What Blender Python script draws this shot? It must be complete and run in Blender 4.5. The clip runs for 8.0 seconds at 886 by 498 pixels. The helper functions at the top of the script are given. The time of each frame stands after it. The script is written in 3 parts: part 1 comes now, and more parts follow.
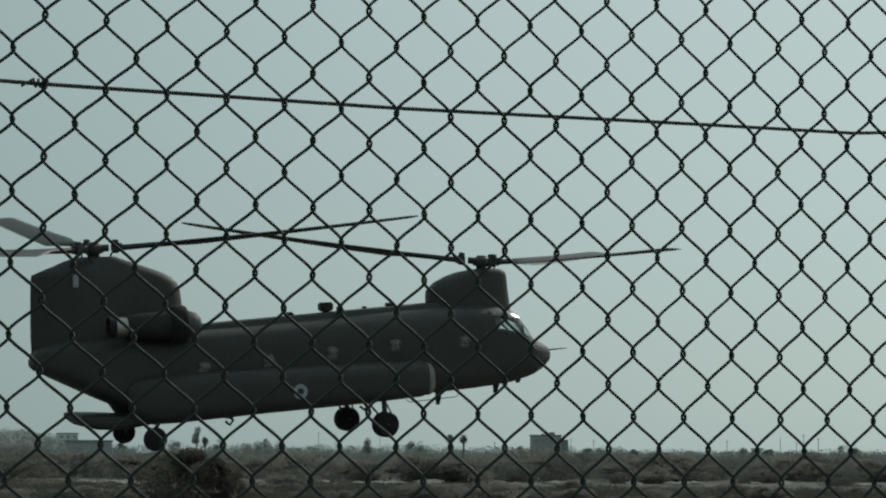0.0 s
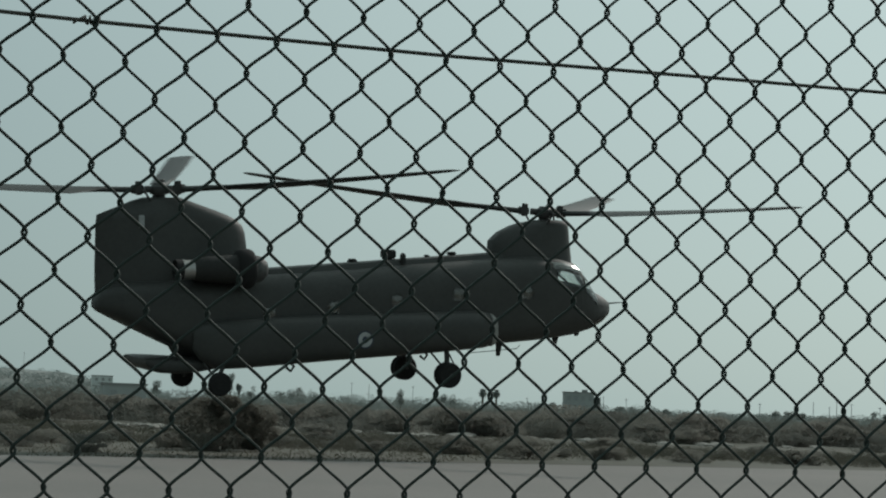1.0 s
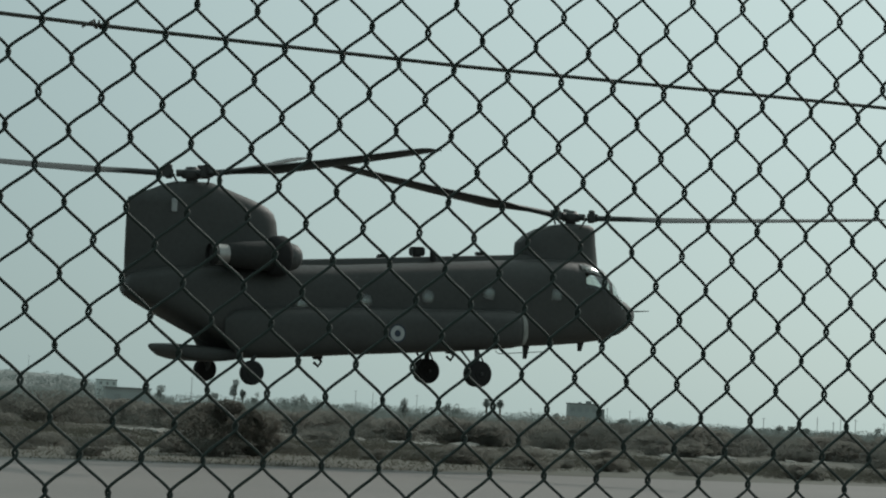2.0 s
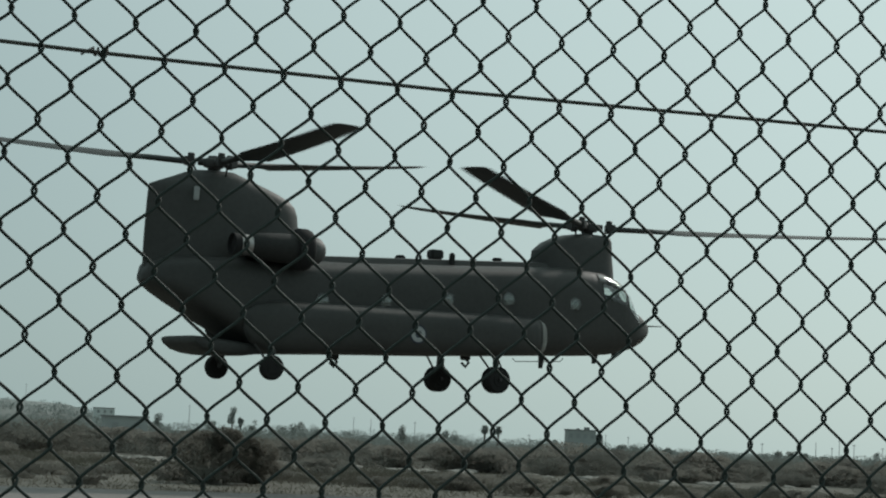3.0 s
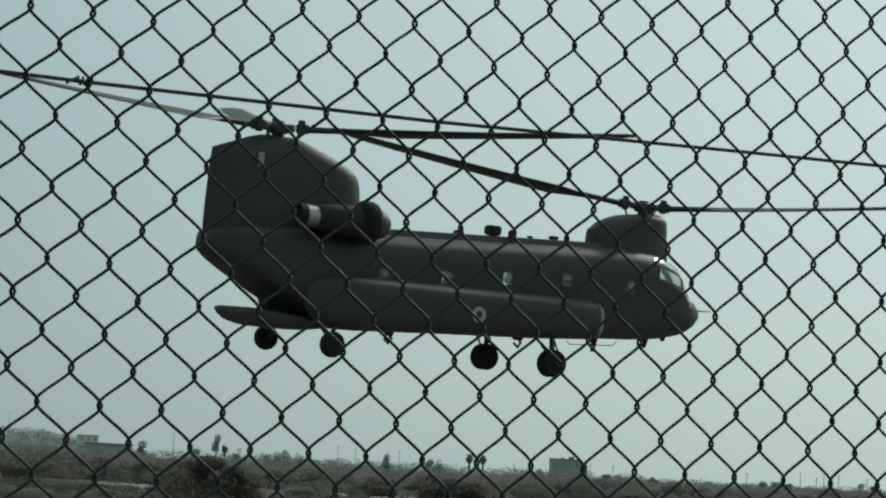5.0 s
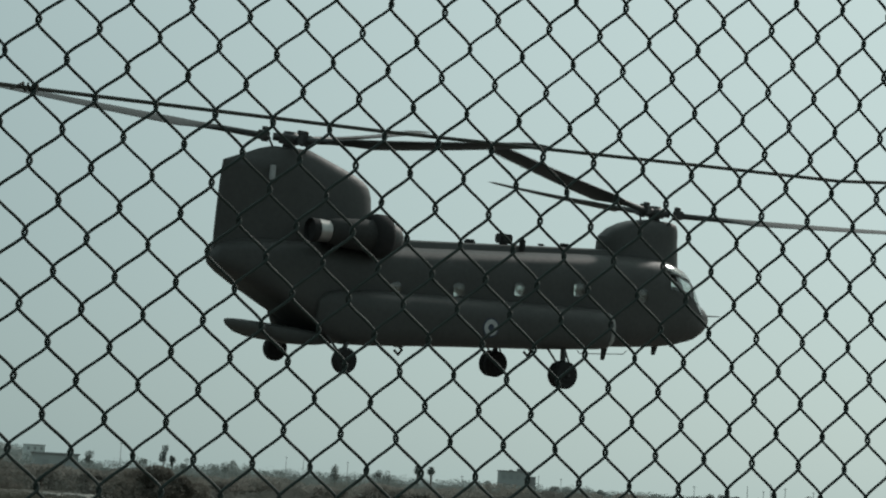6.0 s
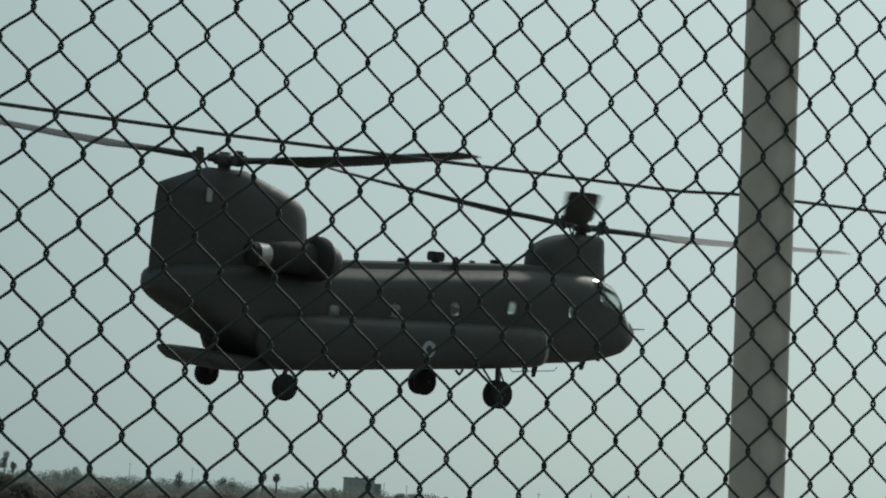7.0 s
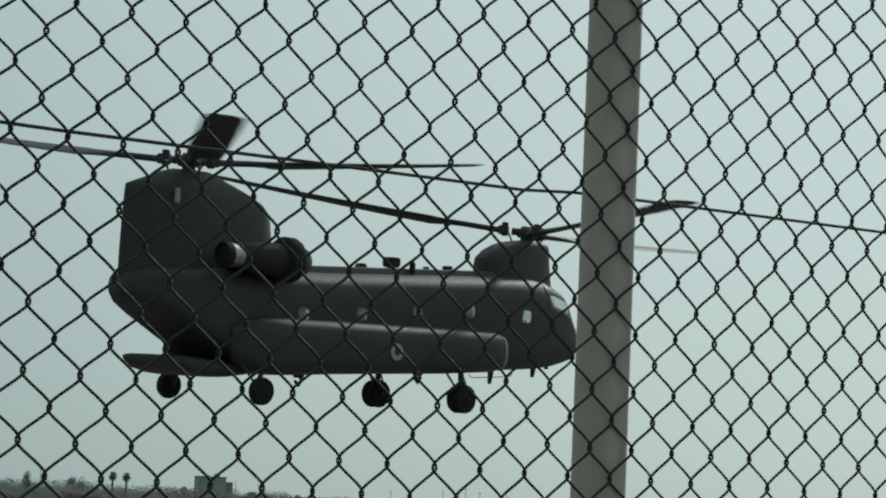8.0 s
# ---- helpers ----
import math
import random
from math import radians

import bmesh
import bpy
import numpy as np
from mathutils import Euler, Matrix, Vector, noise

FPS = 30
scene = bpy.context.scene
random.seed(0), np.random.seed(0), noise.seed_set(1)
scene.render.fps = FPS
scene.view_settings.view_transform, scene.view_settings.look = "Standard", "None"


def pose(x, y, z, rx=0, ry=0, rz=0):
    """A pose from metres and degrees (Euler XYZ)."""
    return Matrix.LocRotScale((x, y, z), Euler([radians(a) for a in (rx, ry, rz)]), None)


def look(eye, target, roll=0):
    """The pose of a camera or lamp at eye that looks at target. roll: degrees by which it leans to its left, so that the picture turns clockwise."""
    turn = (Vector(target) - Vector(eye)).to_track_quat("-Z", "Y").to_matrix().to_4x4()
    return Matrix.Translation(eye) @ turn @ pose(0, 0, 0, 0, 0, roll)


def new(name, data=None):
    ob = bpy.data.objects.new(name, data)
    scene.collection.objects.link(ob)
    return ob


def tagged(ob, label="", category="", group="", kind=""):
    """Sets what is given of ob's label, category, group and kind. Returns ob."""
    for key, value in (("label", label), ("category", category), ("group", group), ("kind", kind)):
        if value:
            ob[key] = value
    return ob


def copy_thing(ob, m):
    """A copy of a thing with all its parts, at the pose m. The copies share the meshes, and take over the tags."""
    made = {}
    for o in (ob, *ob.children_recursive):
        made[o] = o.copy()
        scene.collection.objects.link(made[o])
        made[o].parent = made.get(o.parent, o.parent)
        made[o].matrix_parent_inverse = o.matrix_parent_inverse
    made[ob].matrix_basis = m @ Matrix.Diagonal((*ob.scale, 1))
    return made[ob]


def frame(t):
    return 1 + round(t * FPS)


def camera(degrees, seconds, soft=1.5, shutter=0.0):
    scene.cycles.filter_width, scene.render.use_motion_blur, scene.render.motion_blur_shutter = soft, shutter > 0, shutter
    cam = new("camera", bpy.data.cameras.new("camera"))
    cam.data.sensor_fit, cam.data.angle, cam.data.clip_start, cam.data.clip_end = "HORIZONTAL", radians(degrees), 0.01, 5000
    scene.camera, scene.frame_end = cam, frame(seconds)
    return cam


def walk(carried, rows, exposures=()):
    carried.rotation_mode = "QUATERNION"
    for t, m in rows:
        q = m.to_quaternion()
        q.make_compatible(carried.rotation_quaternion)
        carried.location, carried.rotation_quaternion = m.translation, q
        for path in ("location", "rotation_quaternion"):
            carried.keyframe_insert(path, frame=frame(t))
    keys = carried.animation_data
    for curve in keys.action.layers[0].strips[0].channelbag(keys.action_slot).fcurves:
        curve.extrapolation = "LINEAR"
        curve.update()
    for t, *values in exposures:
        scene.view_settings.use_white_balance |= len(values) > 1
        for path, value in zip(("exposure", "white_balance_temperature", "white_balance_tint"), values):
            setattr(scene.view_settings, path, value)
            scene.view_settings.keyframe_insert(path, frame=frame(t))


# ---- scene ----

# ---------------- camera and its path ----------------
EYE = 1.6
cam = camera(25.25, 8.0, soft=2.1, shutter=0.03)


def eye_pose(x, y, z, yaw, pitch, roll):
    return pose(x, y, EYE + z, 90 + pitch, 0, yaw) @ pose(0, 0, 0, 0, 0, roll)


PATH = [
    (0.0, (0.0039, -0.0006, 0.0058, -1.245, 5.889, 0.200)),
    (0.2, (0.0019, -0.0007, 0.0046, -1.024, 5.733, 0.540)),
    (0.5, (-0.0010, -0.0009, 0.0027, -0.580, 5.390, 1.017)),
    (0.7, (-0.0020, -0.0009, 0.0015, -0.341, 5.064, 1.394)),
    (1.0, (-0.0035, -0.0008, -0.0002, -0.175, 4.533, 1.979)),
    (1.2, (-0.0032, -0.0009, -0.0002, -0.091, 4.286, 2.308)),
    (2.3, (-0.0019, -0.0017, -0.0000, 0.020, 5.256, 2.911)),
    (2.5, (-0.0016, -0.0018, -0.0000, -0.009, 5.526, 2.856)),
    (3.0, (-0.0042, -0.0033, -0.0017, -0.026, 5.565, 2.621)),
    (3.5, (-0.0054, -0.0028, -0.0023, -0.003, 5.523, 2.827)),
    (4.0, (-0.0061, -0.0026, -0.0004, -0.093, 5.847, 2.906)),
    (4.5, (-0.0058, -0.0027, 0.0014, -0.280, 6.151, 2.760)),
    (4.7, (-0.0049, -0.0022, 0.0013, -0.334, 6.258, 2.784)),
    (5.8, (-0.0001, 0.0009, 0.0004, -1.247, 6.741, 3.098)),
    (6.0, (0.0008, 0.0014, 0.0003, -1.846, 6.815, 3.136)),
    (6.5, (0.0023, 0.0026, -0.0012, -4.210, 7.097, 3.307)),
    (7.0, (0.0064, 0.0038, -0.0003, -6.255, 7.259, 3.222)),
    (7.3, (0.0092, 0.0048, 0.0005, -7.300, 7.323, 3.091)),
    (7.5, (0.0110, 0.0054, 0.0011, -7.969, 7.334, 2.925)),
    (7.8, (0.0144, 0.0035, 0.0009, -9.237, 7.393, 2.889)),
    (8.0, (0.0166, 0.0023, 0.0008, -10.557, 7.409, 2.760)),
]
walk(cam, [(t, eye_pose(*p)) for t, p in PATH], [(0.0, -0.20), (0.5, -0.20), (1.0, -0.10), (2.5, 0.06), (4.5, 0.04), (6.5, -0.05), (8.0, -0.12)])

# ---------------- sky and sun ----------------
SUN_AZ, SUN_EL = 39.0, 37.0      # degrees to the right of +y, and above the horizon
world = bpy.data.worlds.new("hazy_sky")
scene.world = world
world.use_nodes = True
wn = world.node_tree
sky = wn.nodes.new("ShaderNodeTexSky")
sky.sky_type = "NISHITA"
sky.sun_disc = False
sky.sun_elevation, sky.sun_rotation = radians(SUN_EL), radians(SUN_AZ)
sky.air_density, sky.dust_density, sky.ozone_density = 1.0, 2.2, 3.0
haze = wn.nodes.new("ShaderNodeMix")      # a milky sea haze veils the clear sky
haze.data_type = "RGBA"
haze.inputs["Factor"].default_value = 0.92
back = wn.nodes["Background"]
back.inputs["Strength"].default_value = 0.10
wn.links.new(sky.outputs["Color"], haze.inputs["A"])
az, el = radians(SUN_AZ), radians(SUN_EL)
TO_SUN = Vector((math.sin(az) * math.cos(el), math.cos(az) * math.cos(el), math.sin(el)))
way = wn.nodes.new("ShaderNodeTexCoord")
near_sun = wn.nodes.new("ShaderNodeVectorMath")      # cosine of the angle from the sun
near_sun.operation = "DOT_PRODUCT"
near_sun.inputs[1].default_value = TO_SUN
wn.links.new(way.outputs["Generated"], near_sun.inputs[0])
swell = wn.nodes.new("ShaderNodeMapRange")      # the haze scatters more light round the sun
swell.interpolation_type = "SMOOTHSTEP"
swell.inputs["From Min"].default_value, swell.inputs["From Max"].default_value = 0.42, 1.0
wn.links.new(near_sun.outputs["Value"], swell.inputs["Value"])
veil = wn.nodes.new("ShaderNodeMix")
veil.data_type = "RGBA"
veil.inputs["A"].default_value = (3.06, 4.09, 4.04, 1)
veil.inputs["B"].default_value = (5.95, 7.40, 7.10, 1)
wn.links.new(swell.outputs["Result"], veil.inputs["Factor"])
wn.links.new(veil.outputs["Result"], haze.inputs["B"])
wn.links.new(haze.outputs["Result"], back.inputs["Color"])
sun_data = bpy.data.lights.new("sun", "SUN")
sun_data.energy, sun_data.angle, sun_data.color = 1.6, radians(4.0), (1.0, 0.97, 0.91)
sun = new("sun", sun_data)
sun.matrix_world = look((0, 0, 60), Vector((0, 0, 60)) - TO_SUN)


# ---------------- materials ----------------
def material(name, base, other=None, scale=6.0, rough=0.6, metal=0.0, bump=0.0, fine=60.0, spread=0.0, spec=0.5, amount=1.0):
    """Two-scale procedural surface: base and other colour mixed by coarse and fine noise, with bump."""
    m = bpy.data.materials.new(name)
    m.use_nodes = True
    nt = m.node_tree
    b = nt.nodes["Principled BSDF"]
    b.inputs["Metallic"].default_value = metal
    b.inputs["Specular IOR Level"].default_value = spec
    tex = nt.nodes.new("ShaderNodeTexCoord")
    n1, n2 = nt.nodes.new("ShaderNodeTexNoise"), nt.nodes.new("ShaderNodeTexNoise")
    n1.inputs["Scale"].default_value, n1.inputs["Detail"].default_value = scale, 6
    n2.inputs["Scale"].default_value, n2.inputs["Detail"].default_value = fine, 4
    nt.links.new(tex.outputs["Object"], n1.inputs["Vector"])
    nt.links.new(tex.outputs["Object"], n2.inputs["Vector"])
    add = nt.nodes.new("ShaderNodeMath")
    add.operation = "MULTIPLY_ADD"
    nt.links.new(n2.outputs["Fac"], add.inputs[0])
    add.inputs[1].default_value = 0.5
    nt.links.new(n1.outputs["Fac"], add.inputs[2])
    ramp = nt.nodes.new("ShaderNodeMapRange")
    ramp.inputs["From Min"].default_value, ramp.inputs["From Max"].default_value = 0.5, 1.0
    ramp.inputs["To Max"].default_value = amount
    nt.links.new(add.outputs[0], ramp.inputs["Value"])
    mix = nt.nodes.new("ShaderNodeMix")
    mix.data_type = "RGBA"
    other = other or tuple(c * 0.7 for c in base)
    mix.inputs["A"].default_value, mix.inputs["B"].default_value = (*base, 1), (*other, 1)
    nt.links.new(ramp.outputs["Result"], mix.inputs["Factor"])
    colour = mix.outputs["Result"]
    if spread:
        geo = nt.nodes.new("ShaderNodeNewGeometry")
        vary = nt.nodes.new("ShaderNodeMapRange")
        vary.inputs["To Min"].default_value, vary.inputs["To Max"].default_value = 1 - spread, 1 + spread
        nt.links.new(geo.outputs["Random Per Island"], vary.inputs["Value"])
        hsv = nt.nodes.new("ShaderNodeHueSaturation")
        nt.links.new(vary.outputs["Result"], hsv.inputs["Value"])
        nt.links.new(colour, hsv.inputs["Color"])
        colour = hsv.outputs["Color"]
    nt.links.new(colour, b.inputs["Base Color"])
    r = nt.nodes.new("ShaderNodeMapRange")
    r.inputs["To Min"].default_value, r.inputs["To Max"].default_value = max(0.02, rough - 0.12), min(1, rough + 0.12)
    nt.links.new(n2.outputs["Fac"], r.inputs["Value"])
    nt.links.new(r.outputs["Result"], b.inputs["Roughness"])
    if bump:
        bp = nt.nodes.new("ShaderNodeBump")
        bp.inputs["Strength"].default_value, bp.inputs["Distance"].default_value = bump, 0.02
        nt.links.new(add.outputs[0], bp.inputs["Height"])
        nt.links.new(bp.outputs["Normal"], b.inputs["Normal"])
    return m


PAINT = material("olive_paint", (0.045, 0.0455, 0.042), (0.033, 0.0335, 0.031), 0.7, 0.58, fine=9, bump=0.05, spec=0.42)
PAINT_DARK = material("dark_green_paint", (0.030, 0.030, 0.028), (0.020, 0.020, 0.019), 0.9, 0.7, fine=11, bump=0.05, spec=0.3)
# Pale grey that paints the sun's glint on the sponson fronts.
GLINT = material("glint_grey", (0.26, 0.26, 0.24), (0.16, 0.16, 0.15), 4, 0.6, fine=22, bump=0.05)
BLADE = material("blade_paint", (0.028, 0.030, 0.028), (0.020, 0.022, 0.020), 1.2, 0.55, fine=14)
METAL = material("dull_steel", (0.045, 0.045, 0.043), (0.025, 0.025, 0.024), 3, 0.55, 0.2, fine=30)
NOZZLE = material("exhaust_steel", (0.46, 0.45, 0.43), (0.30, 0.29, 0.28), 3, 0.45, 0.9, fine=25)
# Soot on the exhaust, and near-black painted for its unlit hollow.
SOOT_BLACK = material("soot_black", (0.008, 0.008, 0.008), (0.013, 0.012, 0.012), 4, 0.9)
SCREEN = material("intake_screen", (0.10, 0.10, 0.095), (0.06, 0.06, 0.06), 8, 0.6, 0.3, fine=90, bump=0.3)
RUBBER = material("tyre_rubber", (0.018, 0.018, 0.018), (0.024, 0.024, 0.023), 5, 0.9, fine=40, bump=0.1, spec=0.2)
WHITE = material("roundel_white", (0.42, 0.44, 0.43), (0.26, 0.27, 0.27), 5, 0.6)
BLUE = material("roundel_blue", (0.020, 0.030, 0.055), (0.018, 0.025, 0.042), 5, 0.6)
PVC = material("green_coated_wire", (0.024, 0.037, 0.034), (0.036, 0.042, 0.037), 14, 0.6, fine=160, bump=0.06, spec=0.18)
TENSION = material("weathered_wire", (0.055, 0.062, 0.056), (0.085, 0.075, 0.065), 12, 0.65, 0.0, fine=150, spec=0.3)
POST = material("grey_painted_post", (0.56, 0.485, 0.435), (0.46, 0.40, 0.36), 5, 0.7, fine=70, bump=0.08)
SOIL = material("dry_soil", (0.176, 0.165, 0.144), (0.100, 0.098, 0.082), 0.05, 0.95, fine=1.7, bump=0.2, spec=0.08)
RUBBLE = material("pale_stone", (0.36, 0.34, 0.31), (0.24, 0.23, 0.21), 0.6, 0.9, fine=6, bump=0.2, spec=0.1)
TARMAC = material("worn_tarmac", (0.195, 0.173, 0.159), (0.160, 0.145, 0.134), 0.12, 0.85, fine=14, bump=0.15)


def leaf_material(name, base, other, scale, spread, through_leaf):
    """Leaves: dull from the front, with light coming through them from behind."""
    m = material(name, base, other, scale, 0.85, fine=scale * 8, spread=spread, spec=0.15)
    nt = m.node_tree
    b = nt.nodes["Principled BSDF"]
    tr = nt.nodes.new("ShaderNodeBsdfTranslucent")
    nt.links.new(b.inputs["Base Color"].links[0].from_socket, tr.inputs["Color"])
    mix = nt.nodes.new("ShaderNodeMixShader")
    mix.inputs["Fac"].default_value = through_leaf
    nt.links.new(b.outputs["BSDF"], mix.inputs[1])
    nt.links.new(tr.outputs["BSDF"], mix.inputs[2])
    nt.links.new(mix.outputs["Shader"], nt.nodes["Material Output"].inputs["Surface"])
    return m


SCRUB = leaf_material("scrub_leaves", (0.271, 0.253, 0.227), (0.171, 0.173, 0.150), 0.07, 0.05, 0.5)
LEAF = leaf_material("dark_leaves", (0.252, 0.239, 0.212), (0.195, 0.191, 0.167), 0.5, 0.06, 0.55)
DARK_LEAF = leaf_material("dense_dark_leaves", (0.190, 0.180, 0.155), (0.135, 0.128, 0.110), 0.5, 0.08, 0.45)
# Far leaves: the grey paling in these two colours stands for distance haze.
FAR_LEAF = leaf_material("hazed_leaves", (0.29, 0.315, 0.295), (0.225, 0.25, 0.235), 0.03, 0.05, 0.55)
HILL_LEAF = leaf_material("hazed_hill_leaves", (0.31, 0.345, 0.33), (0.275, 0.305, 0.29), 0.02, 0.03, 0.5)
STRAW = leaf_material("dry_grass", (0.134, 0.119, 0.099), (0.100, 0.099, 0.076), 0.12, 0.08, 0.5)
BARK = material("bark", (0.11, 0.09, 0.07), (0.07, 0.06, 0.05), 5, 0.9, fine=30, bump=0.3)
# Far buildings: walls, roof and windows paled towards one tone as painted haze.
WALL = material("hazed_plaster", (0.36, 0.385, 0.37), (0.31, 0.33, 0.32), 0.4, 0.9, fine=5)
PALE_WALL = material("hazed_white_plaster", (0.60, 0.64, 0.62), (0.52, 0.56, 0.54), 0.4, 0.9, fine=5)
CONCRETE = material("concrete", (0.27, 0.275, 0.265), (0.21, 0.215, 0.21), 0.4, 0.9, fine=5)
HAZED_WINDOW = material("hazed_window", (0.29, 0.31, 0.30), (0.26, 0.28, 0.27), 1, 0.4)
GALV = material("galvanised_steel", (0.5, 0.5, 0.5), (0.4, 0.4, 0.4), 1, 0.5, 0.6)
ROCK = material("hill_ground", (0.30, 0.315, 0.30), (0.25, 0.265, 0.25), 0.03, 0.95, fine=0.5, bump=0.3)


def glass_material(name, tint, rough, clear, coat):
    m = bpy.data.materials.new(name)
    m.use_nodes = True
    b = m.node_tree.nodes["Principled BSDF"]
    b.inputs["Base Color"].default_value = (*tint, 1)
    b.inputs["Roughness"].default_value = rough
    b.inputs["Transmission Weight"].default_value = clear
    b.inputs["Coat Weight"].default_value = coat
    b.inputs["Coat Roughness"].default_value = 0.05
    b.inputs["IOR"].default_value = 1.52
    return m


GLASS = glass_material("cockpit_glass", (0.80, 0.84, 0.82), 0.03, 1.0, 0.3)
PANE = glass_material("cabin_pane", (0.80, 0.84, 0.82), 0.08, 1.0, 1.0)
SIDE_PANE = glass_material("cockpit_side_glass", (0.74, 0.78, 0.75), 0.05, 1.0, 0.3)
ROOF_PANE = glass_material("cockpit_roof_glass", (0.66, 0.74, 0.68), 0.12, 1.0, 0.5)


# ---------------- mesh tools ----------------
def ob_of(name, bm, mat, smooth=True):
    me = bpy.data.meshes.new(name)
    bmesh.ops.recalc_face_normals(bm, faces=bm.faces[:])
    bm.to_mesh(me)
    bm.free()
    if smooth:
        me.polygons.foreach_set("use_smooth", [True] * len(me.polygons))
        me.set_sharp_from_angle(angle=radians(38))
    me.materials.append(mat)
    return new(name, me)


def part(name, bm, mat, parent, label="", smooth=True):
    ob = ob_of(name, bm, mat, smooth)
    ob.parent = parent
    return tagged(ob, label) if label else ob


def loft(bm, rings, close=True, caps=True):
    rows = [[bm.verts.new(p) for p in ring] for ring in rings]
    n = len(rows[0])
    for a, b in zip(rows, rows[1:]):
        for i in range(n if close else n - 1):
            j = (i + 1) % n
            bm.faces.new((a[i], a[j], b[j], b[i]))
    if caps:
        bm.faces.new(rows[0][::-1])
        bm.faces.new(rows[-1])
    return rows


def oval(x, y, z, hw, hh, k=2.6, n=28, axis="x"):
    """A ring of superellipse shape round (x, y, z)."""
    pts = []
    for i in range(n):
        a = 2 * math.pi * (i + 0.5) / n
        c, s = math.cos(a), math.sin(a)
        u, v = math.copysign(abs(c) ** (2 / k), c) * hw, math.copysign(abs(s) ** (2 / k), s) * hh
        pts.append((x, y + u, z + v) if axis == "x" else (x + u, y + v, z))
    return pts


def tube(bm, pts, radius, sides=8, caps=True):
    """A round bar along a list of points; radius a number or one for each point."""
    pts = [Vector(p) for p in pts]
    rings = []
    up = None
    for i, p in enumerate(pts):
        d = (pts[min(i + 1, len(pts) - 1)] - pts[max(i - 1, 0)]).normalized()
        if up is None:
            up = d.orthogonal().normalized()
        up = (up - d * up.dot(d)).normalized()
        w = d.cross(up)
        r = radius[i] if isinstance(radius, (list, tuple)) else radius
        rings.append([p + (up * math.cos(2 * math.pi * k / sides) + w * math.sin(2 * math.pi * k / sides)) * r for k in range(sides)])
    loft(bm, rings, caps=caps)


def turned(bm, profile, centre, axis="y", n=24, caps=True):
    """A turned body: profile of (along, radius) round an axis through centre."""
    c = Vector(centre)
    rings = []
    for along, r in profile:
        ring = []
        for k in range(n):
            a = 2 * math.pi * k / n
            u, v = math.cos(a) * max(r, 0.001), math.sin(a) * max(r, 0.001)
            ring.append(c + Vector({"y": (u, along, v), "x": (along, u, v), "z": (u, v, along)}[axis]))
        rings.append(ring)
    loft(bm, rings, caps=caps)


def block(bm, centre, size, bevel=0.0):
    r = bmesh.ops.create_cube(bm, size=1.0, matrix=Matrix.Translation(centre) @ Matrix.Diagonal((*size, 1)))
    if bevel:
        edges = list({e for v in r["verts"] for e in v.link_edges})
        bmesh.ops.bevel(bm, geom=edges, offset=bevel, segments=2, affect="EDGES")


def lerp_table(table, x):
    """Linear reading of rows (x, a, b, ...)."""
    for p, q in zip(table, table[1:]):
        if x <= q[0]:
            f = (x - p[0]) / (q[0] - p[0])
            f = min(max(f, 0), 1)
            return [a + (b - a) * f for a, b in zip(p[1:], q[1:])]
    return list(table[-1][1:])


# ---------------- ground, taxiway, hill ----------------
EDGE = (Vector((-10.7, 48.0)), Vector((0.866, 0.5)))      # far edge of the tarmac: a point and its way


def edge_side(x, y):
    """Metres beyond the far edge of the tarmac (negative: on it)."""
    d = Vector((x, y)) - EDGE[0]
    return EDGE[1].x * d.y - EDGE[1].y * d.x


def build_ground():
    bm = bmesh.new()
    xs = [-4000, -1500, -600, -300] + list(range(-200, 201, 10)) + [300, 600, 1500, 4000]
    ys = [-4000, -1000, -200, -50] + list(range(-20, 401, 10)) + [600, 1000, 2000, 4500]
    grid = []
    for y in ys:
        row = []
        for x in xs:
            z = 0.0
            s = edge_side(x, y)
            if s > 6:
                z = 0.35 * noise.noise((x * 0.03, y * 0.03, 0)) * min(1, (s - 6) / 25)
            row.append(bm.verts.new((x, y, z)))
        grid.append(row)
    for a, b in zip(grid, grid[1:]):
        for i in range(len(a) - 1):
            bm.faces.new((a[i], a[i + 1], b[i + 1], b[i]))
    tagged(ob_of("ground", bm, SOIL), "dry pale soil ground with sparse grass", "ground", kind="structure")
    bm = bmesh.new()
    along, out = EDGE[1], Vector((-EDGE[1].y, EDGE[1].x))
    ring = []
    for s, w in ((-260, 0), (300, 0), (300, -34), (-260, -34)):
        p = EDGE[0] + along * s + out * w
        ring.append((p.x, p.y, 0.05))
    low = [bm.verts.new((x, y, -0.05)) for x, y, z in ring]
    top = [bm.verts.new(p) for p in ring]
    bm.faces.new(top)
    for i in range(4):
        bm.faces.new((low[i], low[(i + 1) % 4], top[(i + 1) % 4], top[i]))
    tagged(ob_of("taxiway", bm, TARMAC, False), "pale worn grey tarmac of an airfield taxiway", "taxiway", kind="structure")


build_ground()


def bearing(deg, dist, z=0.0):
    a = radians(deg)
    return Vector((math.sin(a) * dist, math.cos(a) * dist, z))


# ---------------- chain-link fence ----------------
FENCE_A = radians(20.588)
FENCE_Y = 2.0845
CELL_W, CELL_H = 0.06228, 0.03542      # a mesh's width; half its height
U0, Z0 = -0.4358, EYE + 0.01273


def on_fence(u, d, z):
    """A place on the fence: u along it, d behind its plane, z up."""
    return Vector((u * math.cos(FENCE_A) - d * math.sin(FENCE_A), FENCE_Y + u * math.sin(FENCE_A) + d * math.cos(FENCE_A), z))


